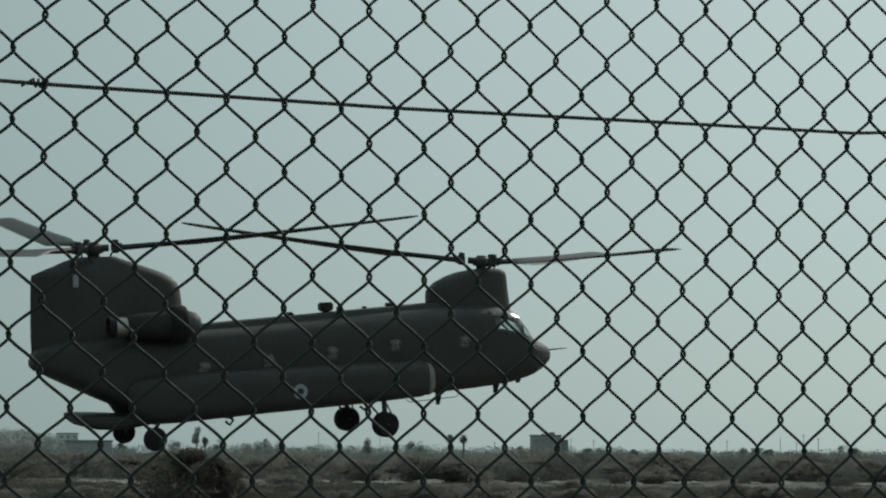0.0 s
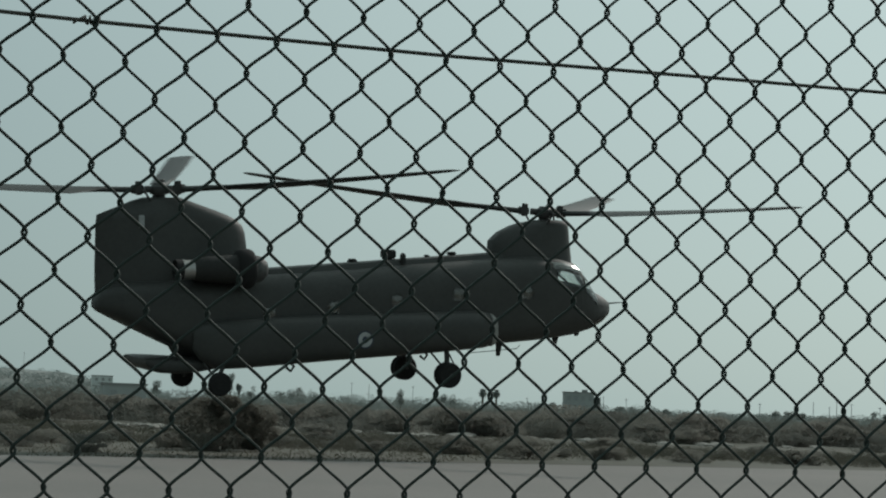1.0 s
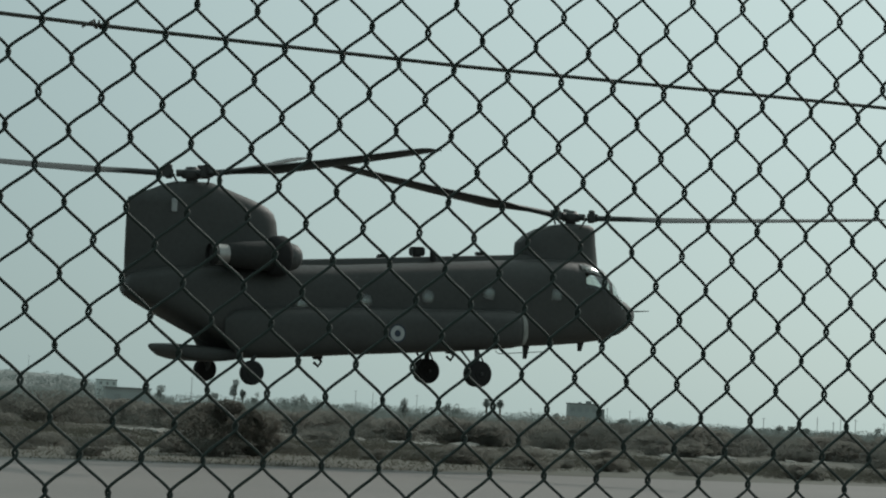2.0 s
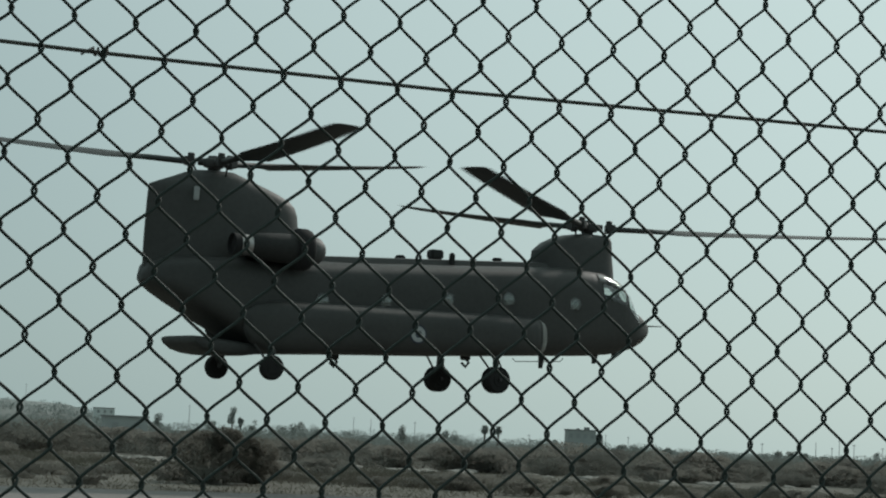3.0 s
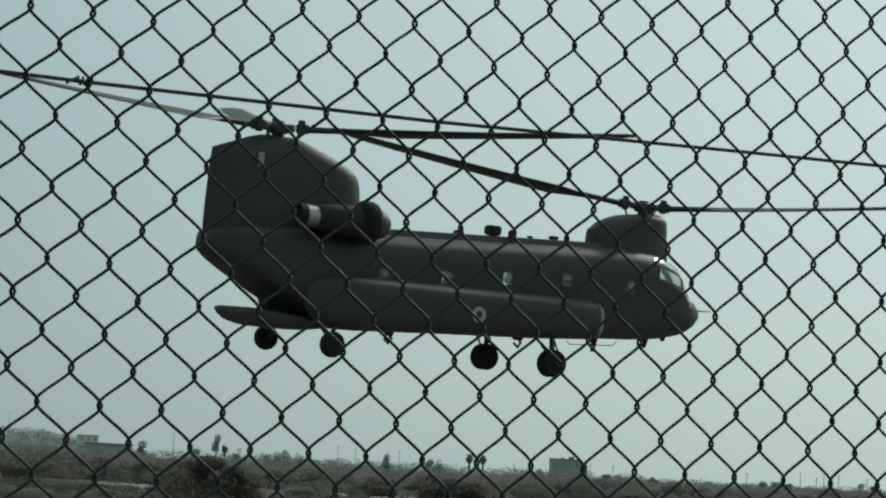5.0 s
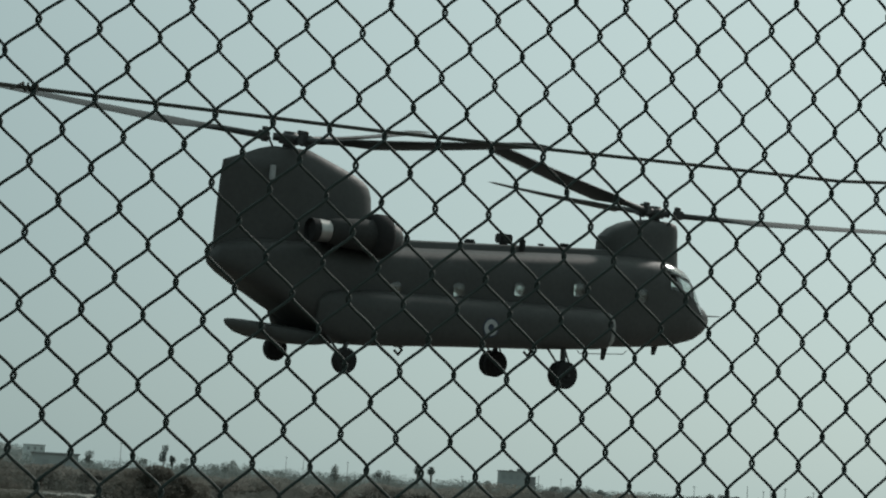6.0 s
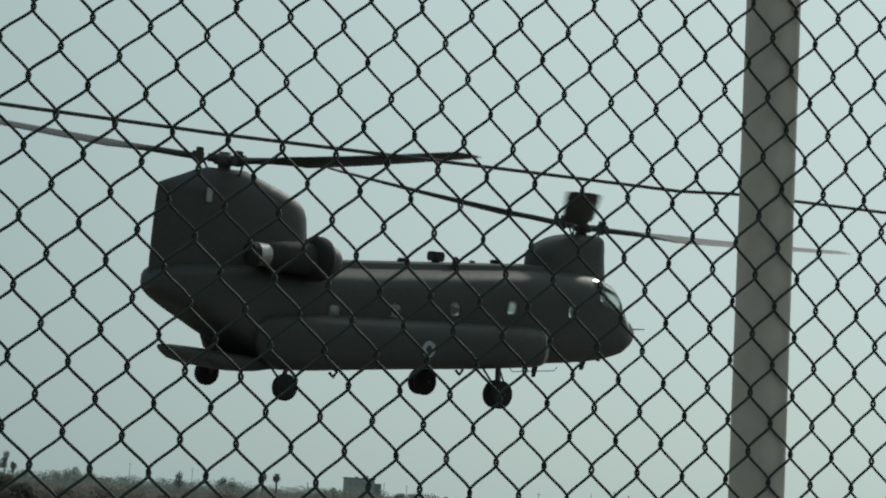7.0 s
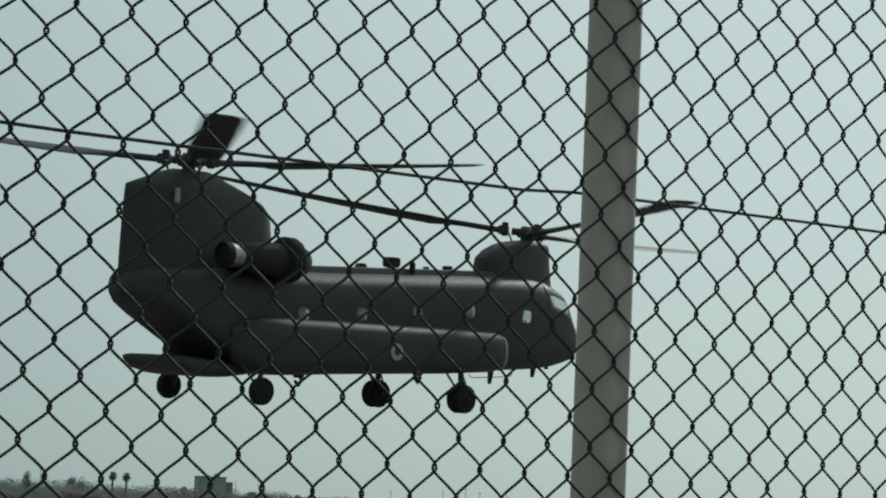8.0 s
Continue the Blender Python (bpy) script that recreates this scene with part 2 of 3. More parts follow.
def pulled(u, h):
    """How the upper mesh, h above 1.85 m, is pulled along and up by its stretched rows."""
    u, h = min(max(u, -0.5), 1.1), min(max(h, 0.0), 0.35)
    along = h * (-0.0119 + 0.0436 * u + 0.0092 * u * u) + h * h * (0.012 + -0.0482 * u + 0.1956 * u * u)
    up = h * (-0.0041 + -0.019 * u + 0.0589 * u * u) + h * h * (0.0493 + 0.1205 * u + -0.0825 * u * u)
    return along, up


def strand_mesh(u0, z0):
    """One zigzag wire of the mesh whose first link is at u0 along the fence and z0 up."""
    half, bend, depth, r = CELL_W / 2, 0.0019, 0.0019, 0.00172
    low, high, steps = -43, 27, 10
    pts = []
    for j in range(low, high):
        for k in range(steps):
            f = k / steps
            # straight diagonals that turn upright through each link
            g = min(max((f - 0.06) / 0.88, 0), 1)
            g = 0.35 * g * g * (3 - 2 * g) + 0.65 * g
            x = -bend + (half + 2 * bend) * g
            if j % 2:
                x = half - x
            y = (depth if j % 2 else -depth) * min(1, math.sin(math.pi * f) * 3.0)
            z = (j + f) * CELL_H
            along, up = pulled(u0 + x, z0 + z - 1.85)
            pts.append(Vector((x + along, y, z + up)))
    bm = bmesh.new()
    tube(bm, pts, r, 6)
    me = bpy.data.meshes.new("wire")
    bm.to_mesh(me)
    bm.free()
    me.polygons.foreach_set("use_smooth", [True] * len(me.polygons))
    me.materials.append(PVC)
    return me


def build_fence():
    root = tagged(new("chain_link_fence"), "dark green chain-link fence mesh with a tension wire", "fence")
    root.matrix_world = Matrix.Translation((0, FENCE_Y, 0)) @ Matrix.Rotation(FENCE_A, 4, "Z")
    rng = random.Random(4)
    for c in range(-28, 88):
        u = U0 + c * CELL_W / 2
        z = Z0 - 0.0035 * u + (c % 2) * CELL_H
        ob = new("wire", strand_mesh(u, z))
        ob.parent = root
        ob.location = (u + rng.uniform(-0.0005, 0.0005), rng.uniform(-0.0005, 0.0005), z + rng.uniform(-0.0006, 0.0006))
        ob.rotation_euler = (0, rng.uniform(-0.0006, 0.0006), 0)
    bm = bmesh.new()
    course = [(-1.3, 0.004, 1.975), (-0.8, 0.004, 1.974), (-0.38, 0.004, 1.971), (0.007, 0.02, 1.9754), (0.39, 0.03, 1.9841), (0.60, 0.042, 1.9893),
              (0.70, 0.0735, 2.0018), (0.79, 0.0735, 2.0040), (1.217, 0.0735, 2.0106), (2.3, 0.0735, 2.027)]
    tube(bm, course, 0.0021, 8)
    part("tension_wire", bm, TENSION, root, "thin dark tension wire threaded along the mesh")
    bm = bmesh.new()
    pts = []
    for i in range(26):
        a = i * 0.8
        pts.append((-0.386 + i * 0.0006, 0.003 + 0.004 * math.sin(a), 1.9715 + 0.004 * math.cos(a)))
    pts = [(-0.399, -0.002, 1.966), (-0.393, -0.003, 1.9705)] + pts
    tube(bm, pts, 0.0012, 6)
    part("wire_tie", bm, TENSION, root, "twisted end of a tie wire")
    post = tagged(new("fence_post"), "grey painted round steel fence post", "post")
    post.location = on_fence(0.7278, 0.039, 0)
    bm = bmesh.new()
    turned(bm, [(-0.3, 0.0340), (2.5, 0.0340)], (0, 0, 0), "z", 40)
    part("tube", bm, POST, post)
    bm = bmesh.new()
    turned(bm, [(2.49, 0.036), (2.515, 0.036), (2.53, 0.029), (2.535, 0.001)], (0, 0, 0), "z", 40)
    part("cap", bm, POST, post)


build_fence()


# ---------------- helicopter ----------------
# Body axes: x to the nose, y to its left, z up from the lowest point of the wheels.
HUB_A, HUB_F = (-5.97, 0.0, 5.62), (5.97, 0.0, 5.0)

BODY = [  # x, bottom, top, half width, squareness
    (-7.84, 2.38, 2.60, 0.22, 2.6), (-7.72, 2.28, 2.86, 0.46, 2.8), (-7.35, 2.10, 3.02, 0.86, 3.3), (-6.9, 1.88, 3.08, 1.03, 3.9), (-6.4, 1.64, 3.12, 1.11, 4.4),
    (-5.9, 1.40, 3.16, 1.21, 4.8), (-5.4, 1.17, 3.18, 1.24, 5.0), (-5.0, 0.98, 3.20, 1.25, 5.0), (-4.62, 0.82, 3.21, 1.25, 5.0), (-4.5, 0.72, 3.22, 1.25, 5.0), (-2.0, 0.83, 3.30, 1.25, 4.8), (1.0, 0.98, 3.48, 1.25, 4.8), (3.6, 1.11, 3.64, 1.25, 4.8),
    (4.6, 1.16, 3.70, 1.24, 4.4), (5.4, 1.20, 3.72, 1.20, 3.8), (6.1, 1.25, 3.68, 1.13, 3.3), (6.7, 1.32, 3.52, 1.04, 3.0), (7.05, 1.40, 3.16, 0.95, 2.8),
    (7.25, 1.45, 2.85, 0.88, 2.7), (7.4, 1.50, 2.68, 0.82, 2.6), (7.75, 1.66, 2.52, 0.62, 2.4), (8.0, 1.83, 2.38, 0.40, 2.2), (8.13, 2.02, 2.24, 0.16, 2.0), (8.15, 2.10, 2.18, 0.04, 2.0)]


WINDOWS = [(-3.2, 2.18), (-1.29, 2.31), (0.63, 2.47), (2.57, 2.62), (4.80, 2.64)]      # x and z of the round cabin windows


def hull_point(a, zb, zt, hw, k):
    """A point of the hull's section at the angle a: square below, with rounder shoulders."""
    c, q = math.cos(a), math.sin(a)
    if q > 0:
        k = min(k, 3.9)
    return math.copysign(abs(c) ** (2 / k), c) * hw, (zb + zt) / 2 + math.copysign(abs(q) ** (2 / k), q) * (zt - zb) / 2


def hull_ring(x, zb, zt, hw, k):
    """The hull's section at x, with two points on each side that hold the band of windows."""
    mid, half = (zb + zt) / 2, (zt - zb) / 2
    pts = [hull_point(radians(9 * (i + 0.5)), zb, zt, hw, k) for i in range(40)]
    c = lerp_table(WINDOWS, x)[0]
    least, most = mid + (pts[39][1] - mid) * 0.9, mid + (pts[1][1] - mid) * 0.9
    low = min(max(c - 0.155, least), most - 0.05 * half)
    high = min(max(c + 0.155, low + 0.04 * half), most)
    side = []
    for z in (low, high):
        v = abs((z - mid) / half)
        kk = min(k, 3.9) if z > mid else k
        side.append((hw * (1 - v ** kk) ** (1 / kk), z))
    ring = side + pts[1:19] + [(-side[1][0], high), (-side[0][0], low)] + pts[20:]
    return [(x, y, z) for y, z in ring]


def wheel_part(parent, x, y, z, r, w, name="wheel"):
    bm = bmesh.new()
    b = 0.3 * w
    turned(bm, [(-w / 2, r * 0.62), (-w / 2, r * 0.86), (-w / 2 + b * 0.5, r * 0.96), (-w / 2 + b, r), (w / 2 - b, r), (w / 2 - b * 0.5, r * 0.96), (w / 2, r * 0.86), (w / 2, r * 0.62)], (x, y, z), "y", 28)
    tyre = part(name, bm, RUBBER, parent)
    bm = bmesh.new()
    turned(bm, [(-w / 2 - 0.012, r * 0.2), (-w / 2 - 0.012, r * 0.5), (-w / 2 + 0.03, r * 0.61), (w / 2 - 0.03, r * 0.61), (w / 2 + 0.012, r * 0.5), (w / 2 + 0.012, r * 0.2)], (x, y, z), "y", 24)
    part("rim", bm, RUBBER, tyre, "dark wheel rim")


def skin_patch(x0, x1, a0, a1, side, lift=1.014):
    """A pane of two layers that follows the fuselage skin between two stations and two angles."""
    bm = bmesh.new()
    layers = []
    for f in (lift, lift - 0.03):
        grid = []
        for i in range(7):
            x = x0 + (x1 - x0) * i / 6
            zb, zt, hw, k = lerp_table(BODY, x)
            row = []
            for j in range(7):
                a = radians(a0 + (a1 - a0) * j / 6)
                y, z = hull_point(a, zb, zt, hw, k)
                row.append(bm.verts.new((x, y * f * side, (zb + zt) / 2 + (z - (zb + zt) / 2) * f)))
            grid.append(row)
        for p, r in zip(grid, grid[1:]):
            for j in range(6):
                bm.faces.new((p[j], p[j + 1], r[j + 1], r[j]))
        layers.append(grid)
    u, v = layers
    rim = [(i, 0) for i in range(7)] + [(6, j) for j in range(1, 7)] + [(i, 6) for i in range(5, -1, -1)] + [(0, j) for j in range(5, 0, -1)]
    for (i, j), (m, n) in zip(rim, rim[1:] + rim[:1]):
        bm.faces.new((u[i][j], u[m][n], v[m][n], v[i][j]))
    return bm


def build_rotor(heli, name, hub, lead):
    """A rotor head with three blades; lead is +1 for turning to the left seen from above."""
    bm = bmesh.new()
    turned(bm, [(-0.55, 0.16), (-0.14, 0.16), (-0.12, 0.26), (-0.02, 0.30), (0.09, 0.27), (0.14, 0.18), (0.19, 0.15), (0.2, 0.02)], (0, 0, 0), "z", 20)
    turned(bm, [(-0.40, 0.22), (-0.38, 0.36), (-0.32, 0.36), (-0.30, 0.22)], (0, 0, 0), "z", 20)
    for b in range(3):
        m = Matrix.Rotation(radians(120 * b), 4, "Z")
        start = len(bm.verts)
        tube(bm, [(0.15, 0, 0.02), (0.42, 0, 0.02)], 0.10, 10)
        block(bm, (0.66, 0, 0.03), (0.30, 0.27, 0.24), 0.03)
        turned(bm, [(-0.19, 0.075), (-0.17, 0.095), (0.17, 0.095), (0.19, 0.075)], (0.62, 0, 0.06), "z", 12)
        tube(bm, [(0.52, -0.20 * lead, -0.05), (0.34, -0.24 * lead, -0.36)], 0.028, 6)
        tube(bm, [(0.62, 0.0, 0.0), (0.52, -0.22 * lead, -0.04)], 0.05, 6)
        bm.verts.ensure_lookup_table()
        bmesh.ops.transform(bm, matrix=m, verts=bm.verts[start:])
    head = part(name, bm, METAL, heli, "dark steel rotor head with three blade grips")
    for b in range(3):
        bm = bmesh.new()
        rings = []
        # r, chord, thickness, twist, shift of the trailing edge
        for r, chord, thick, twist in [(0.62, 0.17, 0.17, 14), (1.15, 0.16, 0.16, 14), (1.75, 0.20, 0.15, 13.5), (2.35, 0.50, 0.15, 13), (2.8, 0.80, 0.14, 12.5), (4.0, 0.81, 0.13, 10.5),
                                       (5.5, 0.81, 0.12, 8), (7.0, 0.81, 0.115, 5.5), (8.4, 0.81, 0.105, 3.5), (8.95, 0.78, 0.09, 2.5), (9.14, 0.60, 0.04, 2.5)]:
            ring = []
            cone = 0.048 * r + 0.0024 * r * r - 0.02
            for k in range(14):
                a = 2 * math.pi * k / 14
                # airfoil: round nose, thin tail
                c = math.cos(a)
                u = (0.25 + 0.5 * c - 0.25) * chord if chord < 0.3 else (0.5 * c - 0.22) * chord
                t = math.sin(a) * 0.5 * thick * (1.0 if chord < 0.3 else (0.25 + 0.75 * math.sqrt(max(0, (c + 1) / 2))))
                tw = radians(twist)
                y, z = u * math.cos(tw) - t * math.sin(tw), u * math.sin(tw) + t * math.cos(tw)
                ring.append((r, y * lead, z + cone))
            rings.append(ring)
        loft(bm, rings)
        bmesh.ops.transform(bm, matrix=Matrix.Rotation(radians(120 * b), 4, "Z"), verts=bm.verts[:])
        part("blade", bm, BLADE, head, "long dark grey rotor blade")
    return head


def build_helicopter():
    heli = tagged(new("helicopter"), "dark olive twin-rotor transport helicopter hovering over the taxiway", "helicopter")
    bm = bmesh.new()
    rings = []
    cuts = [5.86, 6.72, 6.88, 7.36] + [wx + d for wx, wz in WINDOWS for d in (-0.155, 0.155)]
    stations = sorted(BODY + [(x, *lerp_table(BODY, x)) for x in cuts])
    for x, zb, zt, hw, k in stations:
        rings.append(hull_ring(x, zb, zt, hw, k))
    rows = loft(bm, rings)
    # openings for the cabin windows on both sides, the windscreen and its side panes, with pillars left between them
    open_faces = []
    for (x, *_), a, b in zip(stations, rows, rows[1:]):
        if any(abs(x + 0.155 - wx) < 0.001 for wx, wz in WINDOWS):
            for i in (0, 20):
                ring = {a[i], a[i + 1], b[i], b[i + 1]}
                open_faces += [f for f in a[i].link_faces if set(f.verts) == ring]
    for (x, *_), a, b, nxt in zip(stations, rows, rows[1:], stations[1:]):
        if x > 5.85 and nxt[0] < 6.73:
            for i in (2, 3, 5, 15, 17, 18):
                ring = {a[i], a[i + 1], b[i], b[i + 1]}
                open_faces += [f for f in a[i].link_faces if set(f.verts) == ring]
        if x > 6.87 and nxt[0] < 7.37:
            for i in list(range(2, 5)) + list(range(6, 10)) + list(range(11, 15)) + list(range(16, 19)):
                ring = {a[i], a[i + 1], b[i], b[i + 1]}
                open_faces += [f for f in a[i].link_faces if set(f.verts) == ring]
    bmesh.ops.delete(bm, geom=open_faces, context="FACES_ONLY")
    part("fuselage", bm, PAINT, heli)
    # raised tunnel along the roof
    bm = bmesh.new()
    rings = []
    for x, h in [(-3.7, 0.02), (-3.3, 0.14), (4.3, 0.14), (4.5, 0.14)]:
        zt = lerp_table([(r[0], r[2]) for r in BODY], x)[0]
        rings.append([(x, y, z) for y, z in ((-0.52, zt - 0.12), (-0.40, zt + h * 0.8), (-0.30, zt + h), (0.30, zt + h), (0.40, zt + h * 0.8), (0.52, zt - 0.12))])
    loft(bm, rings)
    part("drive_shaft_tunnel", bm, PAINT, heli)
    # forward pylon
    bm = bmesh.new()
    rings = []
    for z, xb, xf, hw in [(3.45, 4.15, 6.80, 0.62), (3.75, 4.14, 6.78, 0.58), (4.0, 4.13, 6.76, 0.54), (4.18, 4.15, 6.74, 0.52), (4.42, 4.42, 6.73, 0.49), (4.60, 4.80, 6.71, 0.45), (4.70, 5.12, 6.67, 0.40), (4.76, 5.50, 6.58, 0.33), (4.79, 5.7, 6.34, 0.15)]:
        rings.append(oval((xb + xf) / 2, 0, z, (xf - xb) / 2, hw, 3.0, 36, "z"))
    loft(bm, rings)
    part("forward_pylon", bm, PAINT, heli)
    # aft pylon
    bm = bmesh.new()
    rings = []
    for z, xb, xf, hw in [(2.5, -7.78, -3.3, 0.80), (3.1, -7.80, -3.38, 0.78), (3.5, -7.80, -3.43, 0.72), (4.0, -7.79, -3.50, 0.66), (4.4, -7.78, -3.54, 0.61), (4.62, -7.77, -3.62, 0.57), (4.78, -7.76, -3.78, 0.54), (4.92, -7.74, -4.06, 0.50),
                          (5.05, -7.42, -4.40, 0.45), (5.18, -7.08, -4.78, 0.40), (5.30, -6.80, -5.12, 0.34), (5.40, -6.45, -5.40, 0.24)]:
        ring = []
        n = 40
        for i in range(n):
            a = 2 * math.pi * (i + 0.5) / n
            c, s = math.cos(a), math.sin(a)
            u = math.copysign(abs(c) ** (2 / 3.4), c)
            v = math.copysign(abs(s) ** (2 / 3.0), s)
            slim = 1.0 if u > -0.2 else 1.0 - 0.78 * (-u - 0.2) / 0.8
            ring.append(((xb + xf) / 2 + u * (xf - xb) / 2, v * hw * slim, z))
        rings.append(ring)
    loft(bm, rings)
    part("aft_pylon", bm, PAINT, heli)
    # sponsons
    for s in (1, -1):
        bm = bmesh.new()
        rings = []
        for x, w, zb, zt in [(-5.4, 0.06, 1.25, 1.75), (-5.2, 0.26, 0.95, 1.95), (-4.75, 0.48, 0.70, 2.05), (-4.0, 0.59, 0.71, 2.08), (-1.5, 0.62, 0.84, 2.12), (1.5, 0.62, 0.97, 2.15), (3.2, 0.60, 1.08, 2.16), (3.5, 0.52, 1.14, 2.08), (3.64, 0.36, 1.25, 1.95), (3.70, 0.12, 1.45, 1.78)]:
            rings.append(oval(x, s * 1.24, (zb + zt) / 2, w, (zt - zb) / 2, 3.0, 40))
        loft(bm, rings)
        pod = part("sponson", bm, PAINT, heli)
        # thin added arc: a sun highlight on the sponson's front, put into its colour
        bm = bmesh.new()
        lip = []
        for x, w, zb, zt in [(3.40, 0.548, 1.12, 2.105), (3.47, 0.54, 1.13, 2.09), (3.56, 0.50, 1.17, 2.03), (3.63, 0.40, 1.24, 1.96)]:
            ring = []
            for grow in (0.018, -0.02):
                arc = [math.radians(a if grow > 0 else -a) for a in range(-66, 67, 12)]
                for a in arc:
                    c, q = math.cos(a), math.sin(a)
                    ring.append((x, s * (1.24 + abs(c) ** (2 / 3.0) * (w + grow)), (zb + zt) / 2 + math.copysign(abs(q) ** (2 / 3.0), q) * ((zt - zb) / 2 + grow)))
            lip.append(ring)
        loft(bm, lip)
        part("glint_arc", bm, GLINT, pod, "pale arc painted for the sun's glint on the pod's front")
        # engine: nacelle, intake screen, nozzle
        y = s * 1.42
        bm = bmesh.new()
        turned(bm, [(-5.45, 0.27), (-5.40, 0.31), (-5.0, 0.36), (-4.5, 0.39), (-4.18, 0.40), (-4.10, 0.36)], (0, y, 3.43), "x", 28)
        nac = part("engine", bm, PAINT_DARK, heli, "dark engine nacelle beside the aft pylon")
        bm = bmesh.new()
        turned(bm, [(-4.24, 0.40), (-4.20, 0.50), (-4.12, 0.55), (-3.88, 0.55), (-3.79, 0.51), (-3.75, 0.44), (-3.78, 0.34)], (0, y, 3.44), "x", 32)
        part("intake_ring", bm, SOOT_BLACK, nac, "near-black ring round the intake")
        bm = bmesh.new()
        turned(bm, [(-3.80, 0.39), (-3.64, 0.38), (-3.48, 0.33), (-3.37, 0.22), (-3.32, 0.05)], (0, y, 3.43), "x", 24)
        part("intake_screen", bm, SCREEN, nac, "pale domed intake screen")
        bm = bmesh.new()
        turned(bm, [(-5.42, 0.265), (-5.76, 0.28), (-5.765, 0.26), (-5.5, 0.22)], (0, y, 3.43), "x", 24)
        part("exhaust_nozzle", bm, NOZZLE, nac, "bright bare-metal exhaust nozzle")
        bm = bmesh.new()
        turned(bm, [(-5.75, 0.272), (-5.95, 0.29), (-5.96, 0.27), (-5.76, 0.255)], (0, y, 3.43), "x", 24)
        part("nozzle_lip", bm, SOOT_BLACK, nac, "sooty rear lip of the exhaust")
        # disc that closes the nozzle; its black also holds the hollow's shade
        bm = bmesh.new()
        turned(bm, [(-5.86, 0.255), (-5.84, 0.05)], (0, y, 3.43), "x", 24)
        part("exhaust_opening", bm, SOOT_BLACK, nac, "sooty black disc for the exhaust's unlit hollow")
        bm = bmesh.new()
        block(bm, (-4.6, s * 1.0, 3.32), (1.5, 0.6, 0.34), 0.08)
        part("engine_mount", bm, PAINT_DARK, nac)
        # round cabin windows
        for wx, wz in WINDOWS:
            bm = bmesh.new()
            turned(bm, [(-0.02, 0.198), (-0.02, 0.228), (0.010, 0.228), (0.012, 0.22), (0.006, 0.198), (-0.02, 0.198)], (wx, 0, 0), "y", 24, False)
            m = Matrix.Translation((0, s * (lerp_table([(r[0], r[3]) for r in BODY], wx)[0] - 0.006), wz)) @ Matrix.Scale(s, 4, (0, 1, 0))
            bmesh.ops.transform(bm, matrix=m, verts=bm.verts[:])
            win = part("cabin_window", bm, PAINT, heli)
            bm = bmesh.new()
            turned(bm, [(-0.006, 0.2), (0.004, 0.2), (0.016, 0.12), (0.022, 0.01), (0.012, 0.01), (0.006, 0.12)], (wx, 0, 0), "y", 24)
            bmesh.ops.transform(bm, matrix=m, verts=bm.verts[:])
            part("pane", bm, PANE, win, "round clear window pane")
        # roundel on the sponson
        for r, d, mat, nm in ((0.25, 0.004, BLUE, "dark blue ring"), (0.21, 0.008, WHITE, "white ring"), (0.095, 0.012, BLUE, "dark blue centre")):
            bm = bmesh.new()
            turned(bm, [(-0.03, r), (d, r), (d + 0.001, r * 0.5)], (-0.6, 0, 0), "y", 32)
            bmesh.ops.transform(bm, matrix=Matrix.Translation((0, s * 1.861, 1.44)) @ Matrix.Scale(s, 4, (0, 1, 0)), verts=bm.verts[:])
            part("roundel", bm, mat, heli, nm)
        # forward gear: strut, brace, twin wheels
        bm = bmesh.new()
        tube(bm, [(2.05, s * 1.50, 1.25), (2.05, s * 1.56, 0.62)], 0.075, 12)
        tube(bm, [(2.05, s * 1.56, 0.70), (2.05, s * 1.585, 0.36)], 0.05, 12)
        tube(bm, [(2.05, s * 1.30, 0.36), (2.05, s * 1.88, 0.36)], 0.045, 10)
        tube(bm, [(2.05, s * 1.58, 0.42), (1.55, s * 1.45, 1.05)], 0.03, 8)
        tube(bm, [(2.12, s * 1.54, 0.95), (2.25, s * 1.56, 0.68), (2.10, s * 1.58, 0.45)], 0.025, 8)
        part("forward_gear_leg", bm, METAL, heli, "steel landing gear strut")
        wheel_part(heli, 2.05, s * 1.475, 0.352, 0.365, 0.22)
        wheel_part(heli, 2.05, s * 1.705, 0.352, 0.365, 0.22)
        bm = bmesh.new()
        tube(bm, [(-4.55, s * 1.50, 0.95), (-4.72, s * 1.56, 0.62), (-4.8, s * 1.58, 0.34)], 0.06, 10)
        tube(bm, [(-4.8, s * 1.52, 0.34), (-4.8, s * 1.76, 0.34)], 0.045, 10)
        tube(bm, [(-4.8, s * 1.58, 0.42), (-5.2, s * 1.5, 0.9)], 0.03, 8)
        part("aft_gear_leg", bm, METAL, heli, "steel landing gear strut")
        wheel_part(heli, -4.8, s * 1.74, 0.325, 0.325, 0.26)
        # cockpit glazing laid on the skin: name, x from and to, angles round the section
        for nm, mat, x0, x1, a0, a1, lab in [("windscreen", GLASS, 6.86, 7.42, 86, 42, "flat cockpit windscreen pane catching the light"), ("eyebrow_window", ROOF_PANE, 5.75, 6.74, 54, 34, "pale roof window of the cockpit"),
                                        ("cockpit_side_window", SIDE_PANE, 5.85, 6.80, 31, 9, "large pale cockpit side window"), ("quarter_window", GLASS, 6.88, 7.34, 36, 8, "small pane beside the windscreen"), ("chin_window", SIDE_PANE, 7.36, 7.90, -22, -62, "curved chin window under the nose")]:
            part(nm, skin_patch(x0, x1, a0, a1, s), mat, heli, lab)
    # lowered loading ramp
    bm = bmesh.new()
    rings = []
